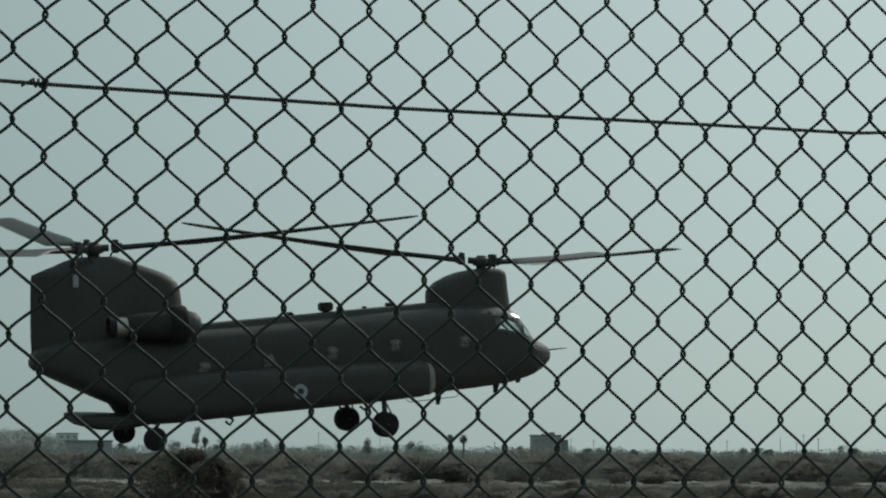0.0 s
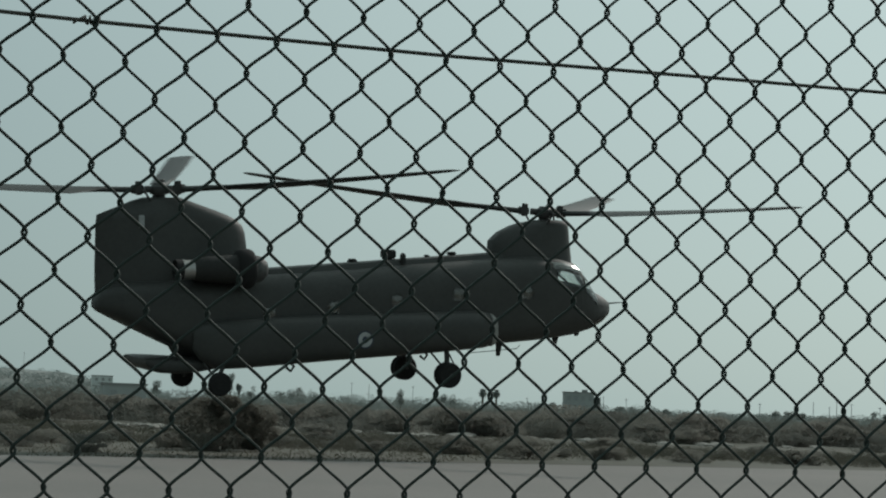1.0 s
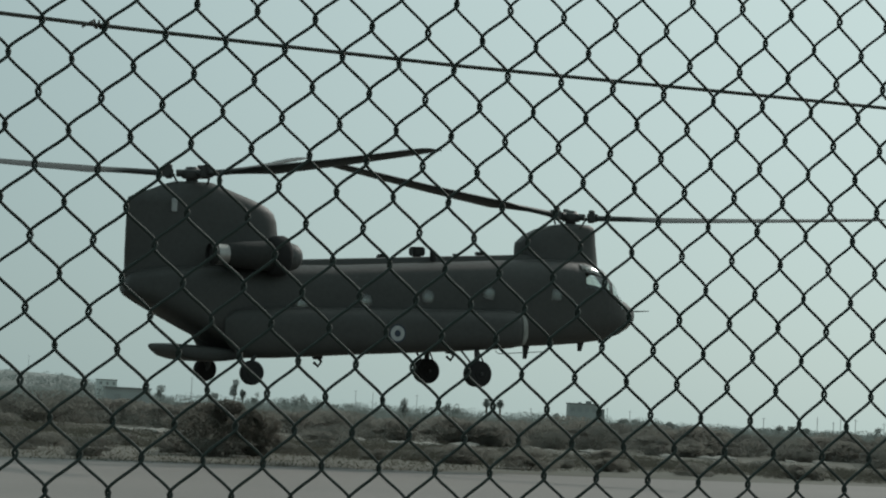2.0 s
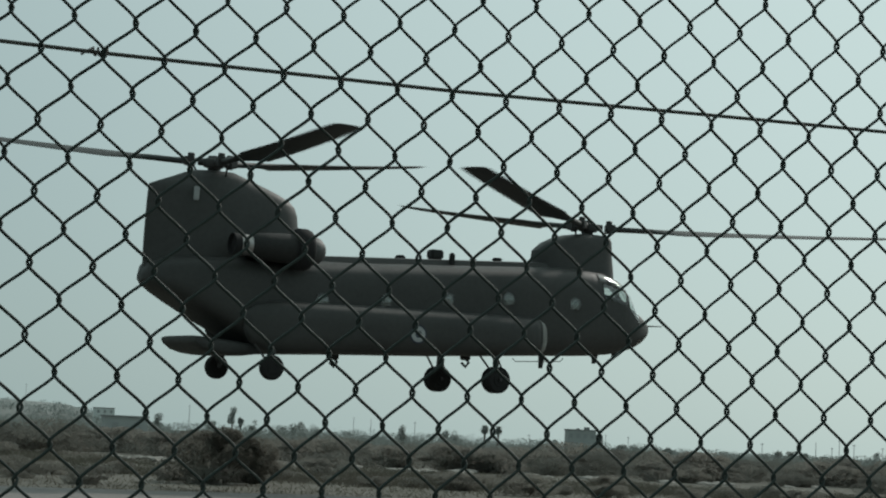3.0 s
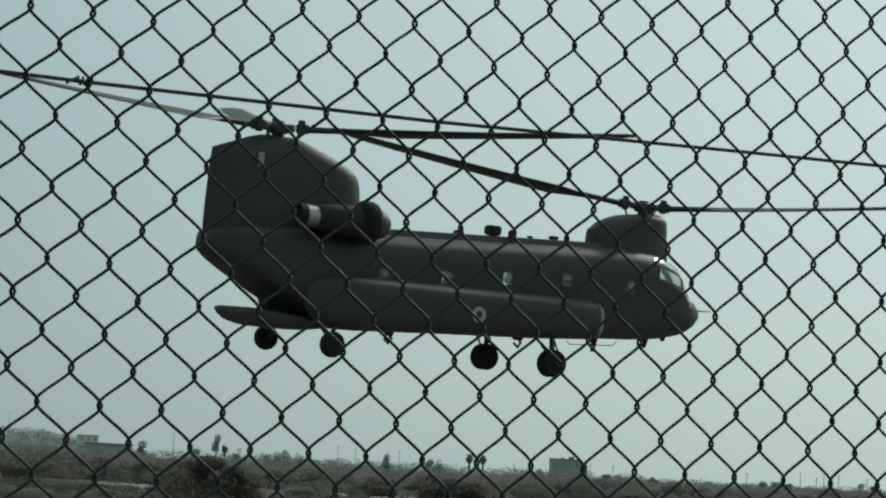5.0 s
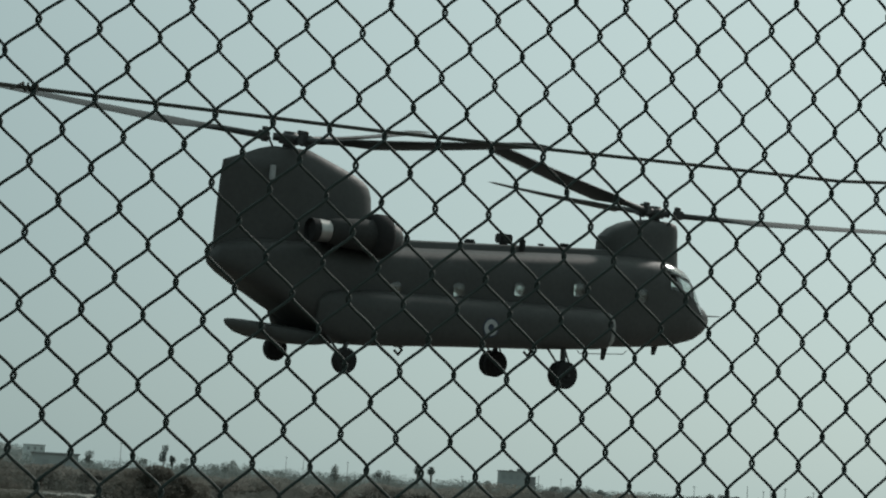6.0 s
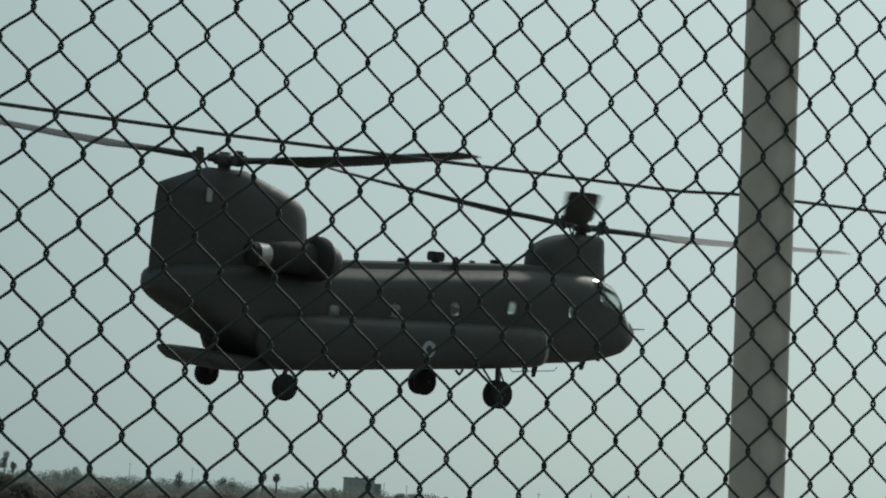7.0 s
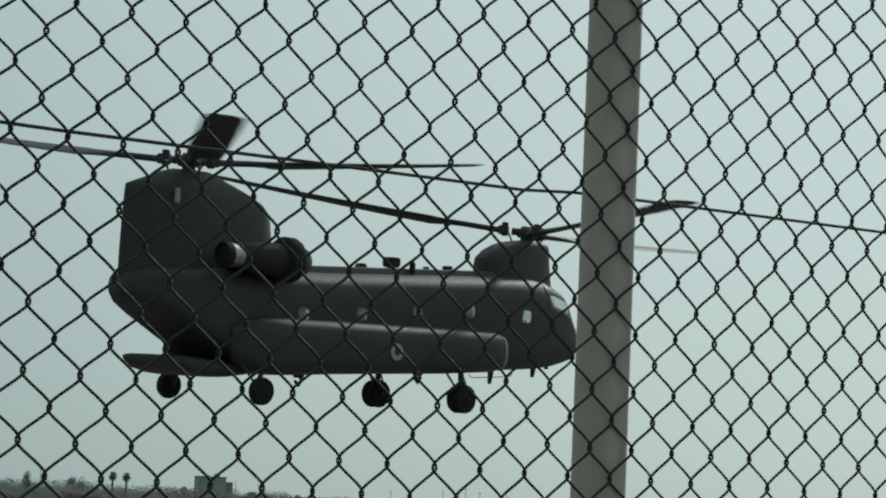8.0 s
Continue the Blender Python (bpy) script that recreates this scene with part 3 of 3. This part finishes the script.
    for x, zb, zt in [(-6.69, 0.91, 1.02), (-6.65, 0.83, 1.045), (-6.48, 0.69, 1.05), (-6.2, 0.61, 1.035), (-5.95, 0.585, 1.02), (-5.6, 0.58, 0.99), (-5.2, 0.60, 0.95), (-4.7, 0.68, 0.90)]:
        rings.append(oval(x, 0, (zb + zt) / 2, 1.13, (zt - zb) / 2, 6, 24))
    loft(bm, rings)
    part("loading_ramp", bm, PAINT, heli, "lowered rear loading ramp")
    # roof and belly fittings
    for nm, c, size in [("roof_fairing", (0.92, 0.1, 3.79), (0.38, 0.36, 0.26)), ("roof_fairing", (0.92, 0.1, 3.66), (0.20, 0.18, 0.16)), ("roof_fairing", (1.15, -0.45, 3.66), (0.16, 0.14, 0.34)), ("roof_fairing", (-0.25, 0, 3.60), (0.22, 0.3, 0.14)), ("roof_fairing", (2.9, 0, 3.80), (0.26, 0.26, 0.10)), ("roof_fairing", (2.1, 0, 3.74), (0.16, 0.2, 0.06))]:
        bm = bmesh.new()
        block(bm, c, size, 0.04)
        part(nm, bm, PAINT_DARK, heli)
    for x, y, deep in [(4.17, -0.6, 0.36), (6.2, -0.3, 0.24), (7.1, 0.0, 0.14)]:
        zb = lerp_table([(r[0], r[1]) for r in BODY], x)[0]
        bm = bmesh.new()
        loft(bm, [[(x - 0.11, y - 0.02, zb + 0.05), (x + 0.11, y - 0.02, zb + 0.05), (x + 0.11, y + 0.02, zb + 0.05), (x - 0.11, y + 0.02, zb + 0.05)],
                  [(x - 0.10, y - 0.012, zb - deep), (x + 0.02, y - 0.012, zb - deep), (x + 0.02, y + 0.012, zb - deep), (x - 0.10, y + 0.012, zb - deep)]])
        part("blade_antenna", bm, PAINT_DARK, heli)
    bm = bmesh.new()
    tube(bm, [(3.0, -0.9, 1.0), (3.1, -0.9, 0.92), (4.6, -0.9, 1.0), (4.7, -0.9, 1.1)], 0.012, 6)
    part("wire_antenna", bm, PAINT_DARK, heli)
    for x, z in [(-2.15, 0.81), (2.0, 1.03)]:
        bm = bmesh.new()
        block(bm, (x, 0, z - 0.04), (0.26, 0.2, 0.2), 0.03)
        tube(bm, [(x, 0, z - 0.08), (x + 0.12, 0, z - 0.2), (x + 0.02, 0, z - 0.33), (x - 0.11, 0, z - 0.22)], 0.04, 8)
        part("cargo_hook", bm, METAL, heli)
    bm = bmesh.new()
    tube(bm, [(8.05, -0.05, 2.24), (8.75, -0.05, 2.27)], [0.028, 0.012], 8)
    part("pitot_probe", bm, METAL, heli, "slender probe on the nose")
    bm = bmesh.new()
    block(bm, (-6.61, -0.47, 4.73), (0.16, 0.05, 0.36), 0.02)
    part("formation_light", bm, WHITE, heli, "small pale panel on the aft pylon")
    fwd = build_rotor(heli, "forward_rotor", HUB_F, 1)
    aft = build_rotor(heli, "aft_rotor", HUB_A, -1)
    return heli, fwd, aft


HELI, ROTOR_F, ROTOR_A = build_helicopter()


# ---------------- vegetation ----------------
def leaf_cloud(bm, rng, centre, size, count, leaf, droop=0.0):
    """Many small leaf faces in a lumpy ball of that size."""
    c = Vector(centre)
    for _ in range(count):
        while True:
            p = Vector((rng.uniform(-1, 1), rng.uniform(-1, 1), rng.uniform(-1, 1)))
            if 0.15 < p.length < 1:
                break
        p = p.normalized() * p.length ** 0.5
        p = Vector((p.x * size[0], p.y * size[1], p.z * size[2])) + c
        d = Vector((rng.gauss(0, 1), rng.gauss(0, 1), rng.gauss(0, 0.7))).normalized()
        e = d.orthogonal().normalized()
        s = leaf * rng.uniform(0.5, 1.3)
        bm.faces.new([bm.verts.new(p + d * s), bm.verts.new(p + e * s * 0.5), bm.verts.new(p - d * s), bm.verts.new(p - e * s * 0.5)])


def bush_parts(name, seed, w, h, mat, label, leaf=0.045, count=7200):
    rng = random.Random(seed)
    root = tagged(new(name), label, "bush")
    bm = bmesh.new()
    for _ in range(9):
        a = rng.uniform(0, 6.28)
        q = (math.cos(a) * w * rng.uniform(0.2, 0.42), math.sin(a) * w * rng.uniform(0.2, 0.42), h * rng.uniform(0.35, 0.6))
        tube(bm, [(0, 0, -0.1), (q[0] * 0.4, q[1] * 0.4, q[2] * 0.5), q], [0.022, 0.014, 0.006], 5)
    part("stem", bm, BARK, root)
    bm = bmesh.new()
    for k in range(18):
        a, r = rng.uniform(0, 6.28), rng.uniform(0.02, 0.42) * w
        s = rng.uniform(0.09, 0.26)
        zc = h * rng.uniform(0.12, 0.80) * (1 - 0.8 * (r / w) ** 2)
        leaf_cloud(bm, rng, (math.cos(a) * r, math.sin(a) * r, zc), (w * s, w * s, h * s * rng.uniform(0.7, 1.2)), count // 18, leaf)
    part("crown", bm, mat, root, smooth=False)
    return root


def tree_parts(seed, h, w, trunk, mat, label, name="tree", leaf=0.16, count=1000):
    rng = random.Random(seed)
    root = tagged(new(name), label, "tree")
    bm = bmesh.new()
    tube(bm, [(0, 0, -0.3), (0.05 * w, 0, trunk * 0.6), (0.0, 0.05 * w, trunk + (h - trunk) * 0.5)], [0.045 * h * 0.6, 0.03 * h * 0.6, 0.012 * h * 0.6], 7)
    for _ in range(5):
        a = rng.uniform(0, 6.28)
        z = trunk * rng.uniform(0.7, 1.1)
        tube(bm, [(0, 0, z), (math.cos(a) * w * 0.2, math.sin(a) * w * 0.2, z + (h - trunk) * 0.3), (math.cos(a) * w * 0.36, math.sin(a) * w * 0.36, z + (h - trunk) * 0.45)], [0.05, 0.035, 0.015], 5)
    part("trunk", bm, BARK, root)
    bm = bmesh.new()
    for k in range(10):
        a, r = rng.uniform(0, 6.28), rng.uniform(0.0, 0.32) * w
        z = trunk + (h - trunk) * rng.uniform(0.15, 0.82)
        s = rng.uniform(0.16, 0.26)
        leaf_cloud(bm, rng, (math.cos(a) * r, math.sin(a) * r, z), (w * s, w * s, (h - trunk) * s), count // 10, leaf)
    part("crown", bm, mat, root, smooth=False)
    return root


def place(ob, deg, dist, z=0.0, turn=0.0, scale=1.0):
    p = bearing(deg, dist, z)
    ob.matrix_basis = Matrix.Translation(p) @ Matrix.Rotation(turn, 4, "Z") @ Matrix.Scale(scale, 4)
    return ob


def build_bushes():
    kinds = [bush_parts("bush", 11, 2.6, 1.6, DARK_LEAF, "dense dark bush on the dry airfield verge", count=15000),
             bush_parts("bush", 12, 2.4, 0.8, LEAF, "low dark bush on the dry airfield verge"),
             bush_parts("bush", 13, 2.8, 1.0, SCRUB, "grey-green scrub bush on the dry verge"),
             bush_parts("bush", 14, 3.4, 1.1, LEAF, "wide brown scrub bush on the dry verge")]
    spots = [(0, -6.0, 61, 1.2), (2, -5.5, 64, 1.0), (1, -7.4, 63, 0.7), (2, -9.9, 55, 0.6), (1, 1.2, 71, 0.75), (2, 2.4, 73, 0.7), (1, 0.2, 74, 0.6), (2, -3.0, 80, 0.8), (1, 5.0, 84, 0.7),
             (1, 7.4, 104, 1.1), (2, 6.6, 106, 1.2), (1, 10.4, 108, 1.1), (2, 12.6, 100, 1.0), (1, -12.4, 98, 1.0), (2, 3.4, 112, 1.1)]
    rng = random.Random(3)
    for i in range(46):       # an uneven row of scrub bushes before the belt
        spots.append((rng.choice((3, 2, 2)), -14 + 0.78 * i + rng.uniform(-0.5, 0.5), rng.uniform(110, 128), rng.uniform(0.9, 1.9)))
    for i in range(28):       # low bushes behind the edge of the tarmac
        deg = -13 + 1.2 * i + rng.uniform(-0.6, 0.6)
        d = 50.0
        while edge_side(*bearing(deg, d).xy) < 5:
            d += 1.0
        spots.append((rng.choice((1, 3, 2)), deg, d + rng.uniform(0, 14), rng.uniform(0.35, 0.72)))
    used = set()
    for k, deg, dist, s in spots:
        ob = kinds[k] if k not in used else copy_thing(kinds[k], Matrix())
        used.add(k)
        place(ob, deg, dist, -0.02, rng.uniform(0, 6.28), s)


build_bushes()


def build_scrub():
    """Low scrub and dry grass over the flat land, each one joined mass."""
    rng = random.Random(21)
    bm = bmesh.new()
    n = 0
    while n < 1300:       # the belt of tall scrub behind the pale strip
        deg, dist = rng.uniform(-27, 24), 112 + 230 * rng.random() ** 1.6
        p = bearing(deg, dist)
        n += 1
        h = rng.uniform(0.45, 0.80) * (0.85 + 0.75 * noise.noise((p.x * 0.05, p.y * 0.05, 3)))
        w = rng.uniform(0.9, 2.4)
        leaf_cloud(bm, rng, (p.x, p.y, h * 0.85), (w, w * 0.8, h), 250, 0.03 + dist * 0.00022)
    tagged(ob_of("scrub", bm, SCRUB, False), "grey-green low scrub over the flat airfield land", "scrub", kind="stuff")
    bm = bmesh.new()
    n = 0
    while n < 24000:
        deg, dist = rng.uniform(-26, 20), 46 * (3.2 ** rng.random())
        p = bearing(deg, dist)
        s = edge_side(p.x, p.y)
        if s < 0.3 or noise.noise((p.x * 0.05, p.y * 0.05, 7)) < -0.1:
            continue
        n += 1
        a = rng.uniform(0, 6.28)
        h = rng.uniform(0.04, 0.12)
        d = Vector((math.cos(a), math.sin(a), 0)) * 0.03
        lean = Vector((rng.uniform(-0.12, 0.12), rng.uniform(-0.12, 0.12), h))
        z = Vector((p.x, p.y, -0.02))
        bm.faces.new([bm.verts.new(z - d), bm.verts.new(z + d), bm.verts.new(z + lean)])
    n = 0
    while n < 1900:       # low tufts on the open verge
        deg, dist = rng.uniform(-27, 22), 54 + 44 * rng.random()
        p = bearing(deg, dist)
        if edge_side(p.x, p.y) < 0.9 or noise.noise((p.x * 0.06, p.y * 0.06, 3)) < -0.05:
            continue
        n += 1
        h = rng.uniform(0.07, 0.26)
        w = rng.uniform(0.4, 1.4)
        leaf_cloud(bm, rng, (p.x, p.y, h * 0.6), (w, w * 0.8, h), 150, 0.032)
    tagged(ob_of("dry_grass", bm, STRAW, False), "straw-coloured dry grass along the tarmac edge", "grass", kind="stuff")


build_scrub()


def build_rubble():
    """Pale lumps of rubble in a broken line at the foot of the scrub belt."""
    rng = random.Random(31)
    bm = bmesh.new()
    for _ in range(150):
        deg = rng.uniform(-9, 20)
        if noise.noise((deg * 0.9, 2.0, 5.0)) < -0.05:
            continue
        p = bearing(deg, rng.uniform(100, 109))
        r = bmesh.ops.create_icosphere(bm, subdivisions=1, radius=1.0)
        size = Vector((rng.uniform(0.2, 0.75), rng.uniform(0.2, 0.5), rng.uniform(0.06, 0.15)))
        for v in r["verts"]:
            q = v.co * (1 + 0.25 * noise.noise(v.co * 1.7 + p))
            v.co = Vector((q.x * size.x + p.x, q.y * size.y + p.y, q.z * size.z + 0.06))
    tagged(ob_of("rubble", bm, RUBBLE, False), "pale weathered stone rubble along the scrub", "rubble", kind="stuff")


build_rubble()


def build_skyline():
    # a wooded rise and a long far line of low trees
    bm = bmesh.new()
    rng = random.Random(8)
    rings = []
    for deg, h in [(-30, 3), (-24, 7), (-19, 10), (-15, 11.5), (-12, 12), (-10.5, 11), (-9.4, 6), (-8.5, 2), (-8, -1)]:
        p, q = bearing(deg, 900), bearing(deg, 1100)
        rings.append([(p.x, p.y, -2), (p.x * 1.03, p.y * 1.03, h), (q.x, q.y, h * 0.9), (q.x * 1.05, q.y * 1.05, -2)])
    loft(bm, rings)
    tagged(ob_of("hill", bm, ROCK), "low hazy wooded rise on the horizon", "hill", kind="structure")
    bm = bmesh.new()
    for _ in range(1400):
        deg = rng.uniform(-27, 24)
        dist = rng.uniform(330, 620)
        if -12 < deg < -9.2 or deg < -14:
            low, high = 2.0, 4.6
        elif deg < 1.5:
            low, high = 1.6, 3.6
        elif deg < 6.4:
            low, high = 1.6, 3.2
        else:
            low, high = 1.4, 2.6
        h = rng.uniform(low, high) * dist / 500
        p = bearing(deg, dist)
        w = rng.uniform(2.0, 4.5)
        leaf_cloud(bm, rng, (p.x, p.y, h * 0.55), (w, w, h * 0.55), 120, 0.22)
    tagged(ob_of("far_woods", bm, FAR_LEAF, False), "far line of low trees, greyed with painted haze", "trees", kind="stuff")
    bm = bmesh.new()
    for _ in range(520):
        deg = rng.uniform(-26, -9.6)
        p = bearing(deg, rng.uniform(905, 960))
        hill = lerp_table([(-30, 3), (-24, 7), (-19, 10), (-15, 11.5), (-12, 12), (-10.5, 11), (-9.4, 6)], deg)[0]
        w = rng.uniform(3, 6)
        leaf_cloud(bm, rng, (p.x, p.y, hill * rng.uniform(0.5, 0.9)), (w, w, rng.uniform(1.4, 2.6)), 100, 0.42)
    tagged(ob_of("hill_woods", bm, HILL_LEAF, False), "trees covering the far rise, paled with painted haze", "trees", kind="stuff")
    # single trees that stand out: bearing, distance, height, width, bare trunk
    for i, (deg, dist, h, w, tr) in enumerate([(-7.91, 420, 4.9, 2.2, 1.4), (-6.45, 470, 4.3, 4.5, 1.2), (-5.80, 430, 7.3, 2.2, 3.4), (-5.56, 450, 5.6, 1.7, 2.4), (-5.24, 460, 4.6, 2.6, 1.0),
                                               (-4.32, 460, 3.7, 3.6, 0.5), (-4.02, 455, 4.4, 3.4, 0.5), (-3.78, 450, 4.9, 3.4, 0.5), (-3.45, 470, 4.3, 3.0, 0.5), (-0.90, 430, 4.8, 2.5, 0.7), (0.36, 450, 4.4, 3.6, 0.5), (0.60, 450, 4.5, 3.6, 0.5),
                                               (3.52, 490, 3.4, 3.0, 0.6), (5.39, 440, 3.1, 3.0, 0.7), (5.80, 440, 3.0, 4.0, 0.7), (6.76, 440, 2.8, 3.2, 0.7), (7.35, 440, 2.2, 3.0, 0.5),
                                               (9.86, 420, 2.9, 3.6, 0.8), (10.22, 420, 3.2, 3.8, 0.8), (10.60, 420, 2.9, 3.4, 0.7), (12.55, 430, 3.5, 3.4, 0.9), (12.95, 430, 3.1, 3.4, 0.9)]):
        # tall ones take the paler leaves, with more haze in the colour
        place(tree_parts(40 + i, h, w, tr, HILL_LEAF if h > 5 else FAR_LEAF, "dark tree on the far skyline, greyed with painted haze"), deg, dist, 0, i * 1.3)
    # two palms
    for i, deg in enumerate((1.46, 1.85)):
        root = tagged(new("palm_tree"), "tall palm tree on the far skyline", "palm tree", "palms on the skyline")
        bm = bmesh.new()
        tube(bm, [(0, 0, -0.3), (0.1, 0, 2.5), (0.05, 0, 5.0)], [0.28, 0.22, 0.20], 8)
        part("trunk", bm, BARK, root)
        bm = bmesh.new()
        rng = random.Random(70 + i)
        for k in range(110):
            a, e = rng.uniform(0, 6.28), rng.uniform(-1.35, 1.1)
            d = Vector((math.cos(a) * math.cos(e), math.sin(a) * math.cos(e), math.sin(e)))
            side = d.cross(Vector((0, 0, 1))).normalized() * 0.24
            o = Vector((0.05, 0, 5.0))
            L = rng.uniform(0.9, 1.35)
            p1, p2 = o + d * L * 0.6 + Vector((0, 0, 0.1)), o + d * L + Vector((0, 0, -0.35))
            a0, b0, a1, b1, t = (bm.verts.new(v) for v in (o - side * 0.4, o + side * 0.4, p1 - side, p1 + side, p2))
            bm.faces.new((a0, b0, b1, a1))
            bm.faces.new((a1, b1, t))
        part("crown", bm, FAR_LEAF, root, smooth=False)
        place(root, deg, 450, 0)
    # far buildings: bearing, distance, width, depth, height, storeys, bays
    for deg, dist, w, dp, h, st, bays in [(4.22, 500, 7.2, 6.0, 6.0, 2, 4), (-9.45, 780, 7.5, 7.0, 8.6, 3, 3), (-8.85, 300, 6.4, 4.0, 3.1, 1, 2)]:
        root = tagged(new("building"), "flat-roofed plain building on the far skyline", "building")
        bm = bmesh.new()
        block(bm, (0, 0, h / 2 - 0.5), (w, dp, h + 1.0))
        part("wall", bm, PALE_WALL if st == 3 else WALL, root, smooth=False)
        bm = bmesh.new()
        block(bm, (0, 0, h + 0.12), (w + 0.4, dp + 0.4, 0.24))
        if st == 2 and bays == 4:
            block(bm, (w / 2 + 0.9, 0, h * 0.42), (1.8, dp * 0.8, h * 0.84))
            block(bm, (w * 0.22, 0, h + 0.55), (1.3, 1.3, 0.65))
            block(bm, (-w * 0.08, 0.5, h + 0.38), (0.8, 0.8, 0.3))
        part("roof", bm, CONCRETE, root, smooth=False)
        for a in range(st):
            for b in range(bays):
                bm = bmesh.new()
                block(bm, ((b + 0.5) * w / bays - w / 2, -dp / 2 - 0.01, (a + 0.55) * h / st), (0.95, 0.08, 1.15))
                part("window", bm, HAZED_WINDOW, root, smooth=False)
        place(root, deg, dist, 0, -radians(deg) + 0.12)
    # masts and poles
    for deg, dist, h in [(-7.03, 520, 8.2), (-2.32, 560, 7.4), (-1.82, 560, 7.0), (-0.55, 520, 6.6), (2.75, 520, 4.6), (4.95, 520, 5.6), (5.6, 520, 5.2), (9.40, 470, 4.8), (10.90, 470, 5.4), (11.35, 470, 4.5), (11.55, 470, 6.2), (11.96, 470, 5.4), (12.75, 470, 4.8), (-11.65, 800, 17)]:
        root = tagged(new("utility_pole"), "thin utility pole on the far skyline", "pole", "poles on the skyline")
        bm = bmesh.new()
        tube(bm, [(0, 0, -0.4), (0, 0, h)], [0.11, 0.07], 7)
        part("shaft", bm, GALV, root)
        bm = bmesh.new()
        block(bm, (0, 0, h - 0.35), (0.9, 0.1, 0.1))
        part("crossarm", bm, GALV, root, smooth=False)
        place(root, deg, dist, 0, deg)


build_skyline()

# ---------------- what moves ----------------
FLIGHT = [  # seconds; place of the wheels' plane under the middle; heading, pitch, roll in degrees
    (0.0, -2.877, 58.11, 2.043, 21.83, -3.61, 3.74),
    (0.5, -2.515, 57.667, 2.036, 22.65, -3.74, 3.89),
    (1.0, -2.084, 57.275, 2.102, 24.08, -3.97, 4.03),
    (2.5, -1.18, 55.237, 2.637, 28.65, -1.32, 0.53),
    (3.0, -0.95, 54.611, 3.009, 30.08, -0.22, 0.79),
    (3.5, -0.621, 54.402, 3.491, 32.04, -0.09, 1.67),
    (4.0, -0.197, 53.956, 3.93, 32.74, 0.14, 1.74),
    (4.5, 0.241, 53.33, 4.218, 32.95, 0.71, 3.23),
    (6.0, 2.417, 52.398, 4.466, 32.15, -1.11, 6.53),
    (6.5, 3.446, 51.954, 4.385, 33.28, -1.99, 7.45),
    (7.0, 4.669, 51.478, 4.187, 32.78, -2.63, 6.73),
    (7.5, 5.915, 50.863, 4.046, 33.95, -2.44, 6.76),
    (8.0, 7.394, 50.074, 4.001, 34.81, -2.3, 2.83),
]
SPIN_A = [  # seconds, angle, tilt forward, tilt to the right
    (0.0, 94.0, -2.3, 4.2),
    (0.5, -553.5, -1.9, 4.2),
    (1.0, -1252.0, -2.1, 3.2),
    (2.5, -3236.2, -2.4, 3.5),
    (3.0, -3935.8, -1.5, 3.8),
    (3.5, -4581.0, -2.8, 2.1),
    (4.0, -5287.5, -2.4, 3.2),
    (4.5, -5945.5, -3.0, 4.0),
    (6.0, -8004.2, -1.1, 4.0),
    (6.5, -8647.5, -1.9, 4.0),
    (7.0, -9330.5, -0.3, 2.0),
    (7.5, -9985.0, -2.5, 2.2),
    (8.0, -10685.0, -2.3, 3.2),
]
SPIN_F = [  # seconds, angle, tilt forward, tilt to the right
    (0.0, 40.0, 4.6, 2.4),
    (0.2, 288.0, 3.8, 2.4),
    (0.5, 672.5, 3.1, 2.9),
    (1.0, 1371.0, 3.0, 2.2),
    (2.5, 3358.8, 2.9, 3.6),
    (3.0, 4058.0, 1.6, 2.8),
    (3.5, 4705.8, 3.3, 3.0),
    (4.0, 5412.8, 3.3, 4.1),
    (4.5, 6067.0, 1.8, 0.9),
    (6.0, 8125.5, 2.1, 1.2),
    (6.5, 8769.8, 3.0, 2.4),
    (7.0, 9467.8, 2.8, 2.9),
    (7.5, 10125.0, 2.7, 3.0),
    (8.0, 10807.2, 2.6, 3.1),
]


def shown(t):
    """The instant that the clip's 25 pictures a second hold at t."""
    return math.floor(t * 25 + 0.01) / 25


def spin_rows(keys, hub):
    """Rows thirty times a second; every tenth holds the angle of the picture shown then."""
    timed = [(shown(t), *rest) for t, *rest in keys]
    tenths = [(i / 10, *lerp_table(timed, shown(i / 10))) for i in range(81)]
    rows = []
    for i in range(241):
        t = i / 30
        a, fore, side = lerp_table(tenths, t)
        rows.append((t, pose(*hub, side, fore, 0) @ pose(0, 0, 0, 0, 0, a % 360)))
    return rows


def motions():
    walk(HELI, [(t, pose(x, y, z, roll, pitch, yaw)) for t, x, y, z, yaw, pitch, roll in FLIGHT])
    walk(ROTOR_A, spin_rows(SPIN_A, HUB_A))
    walk(ROTOR_F, spin_rows(SPIN_F, HUB_F))


motions()
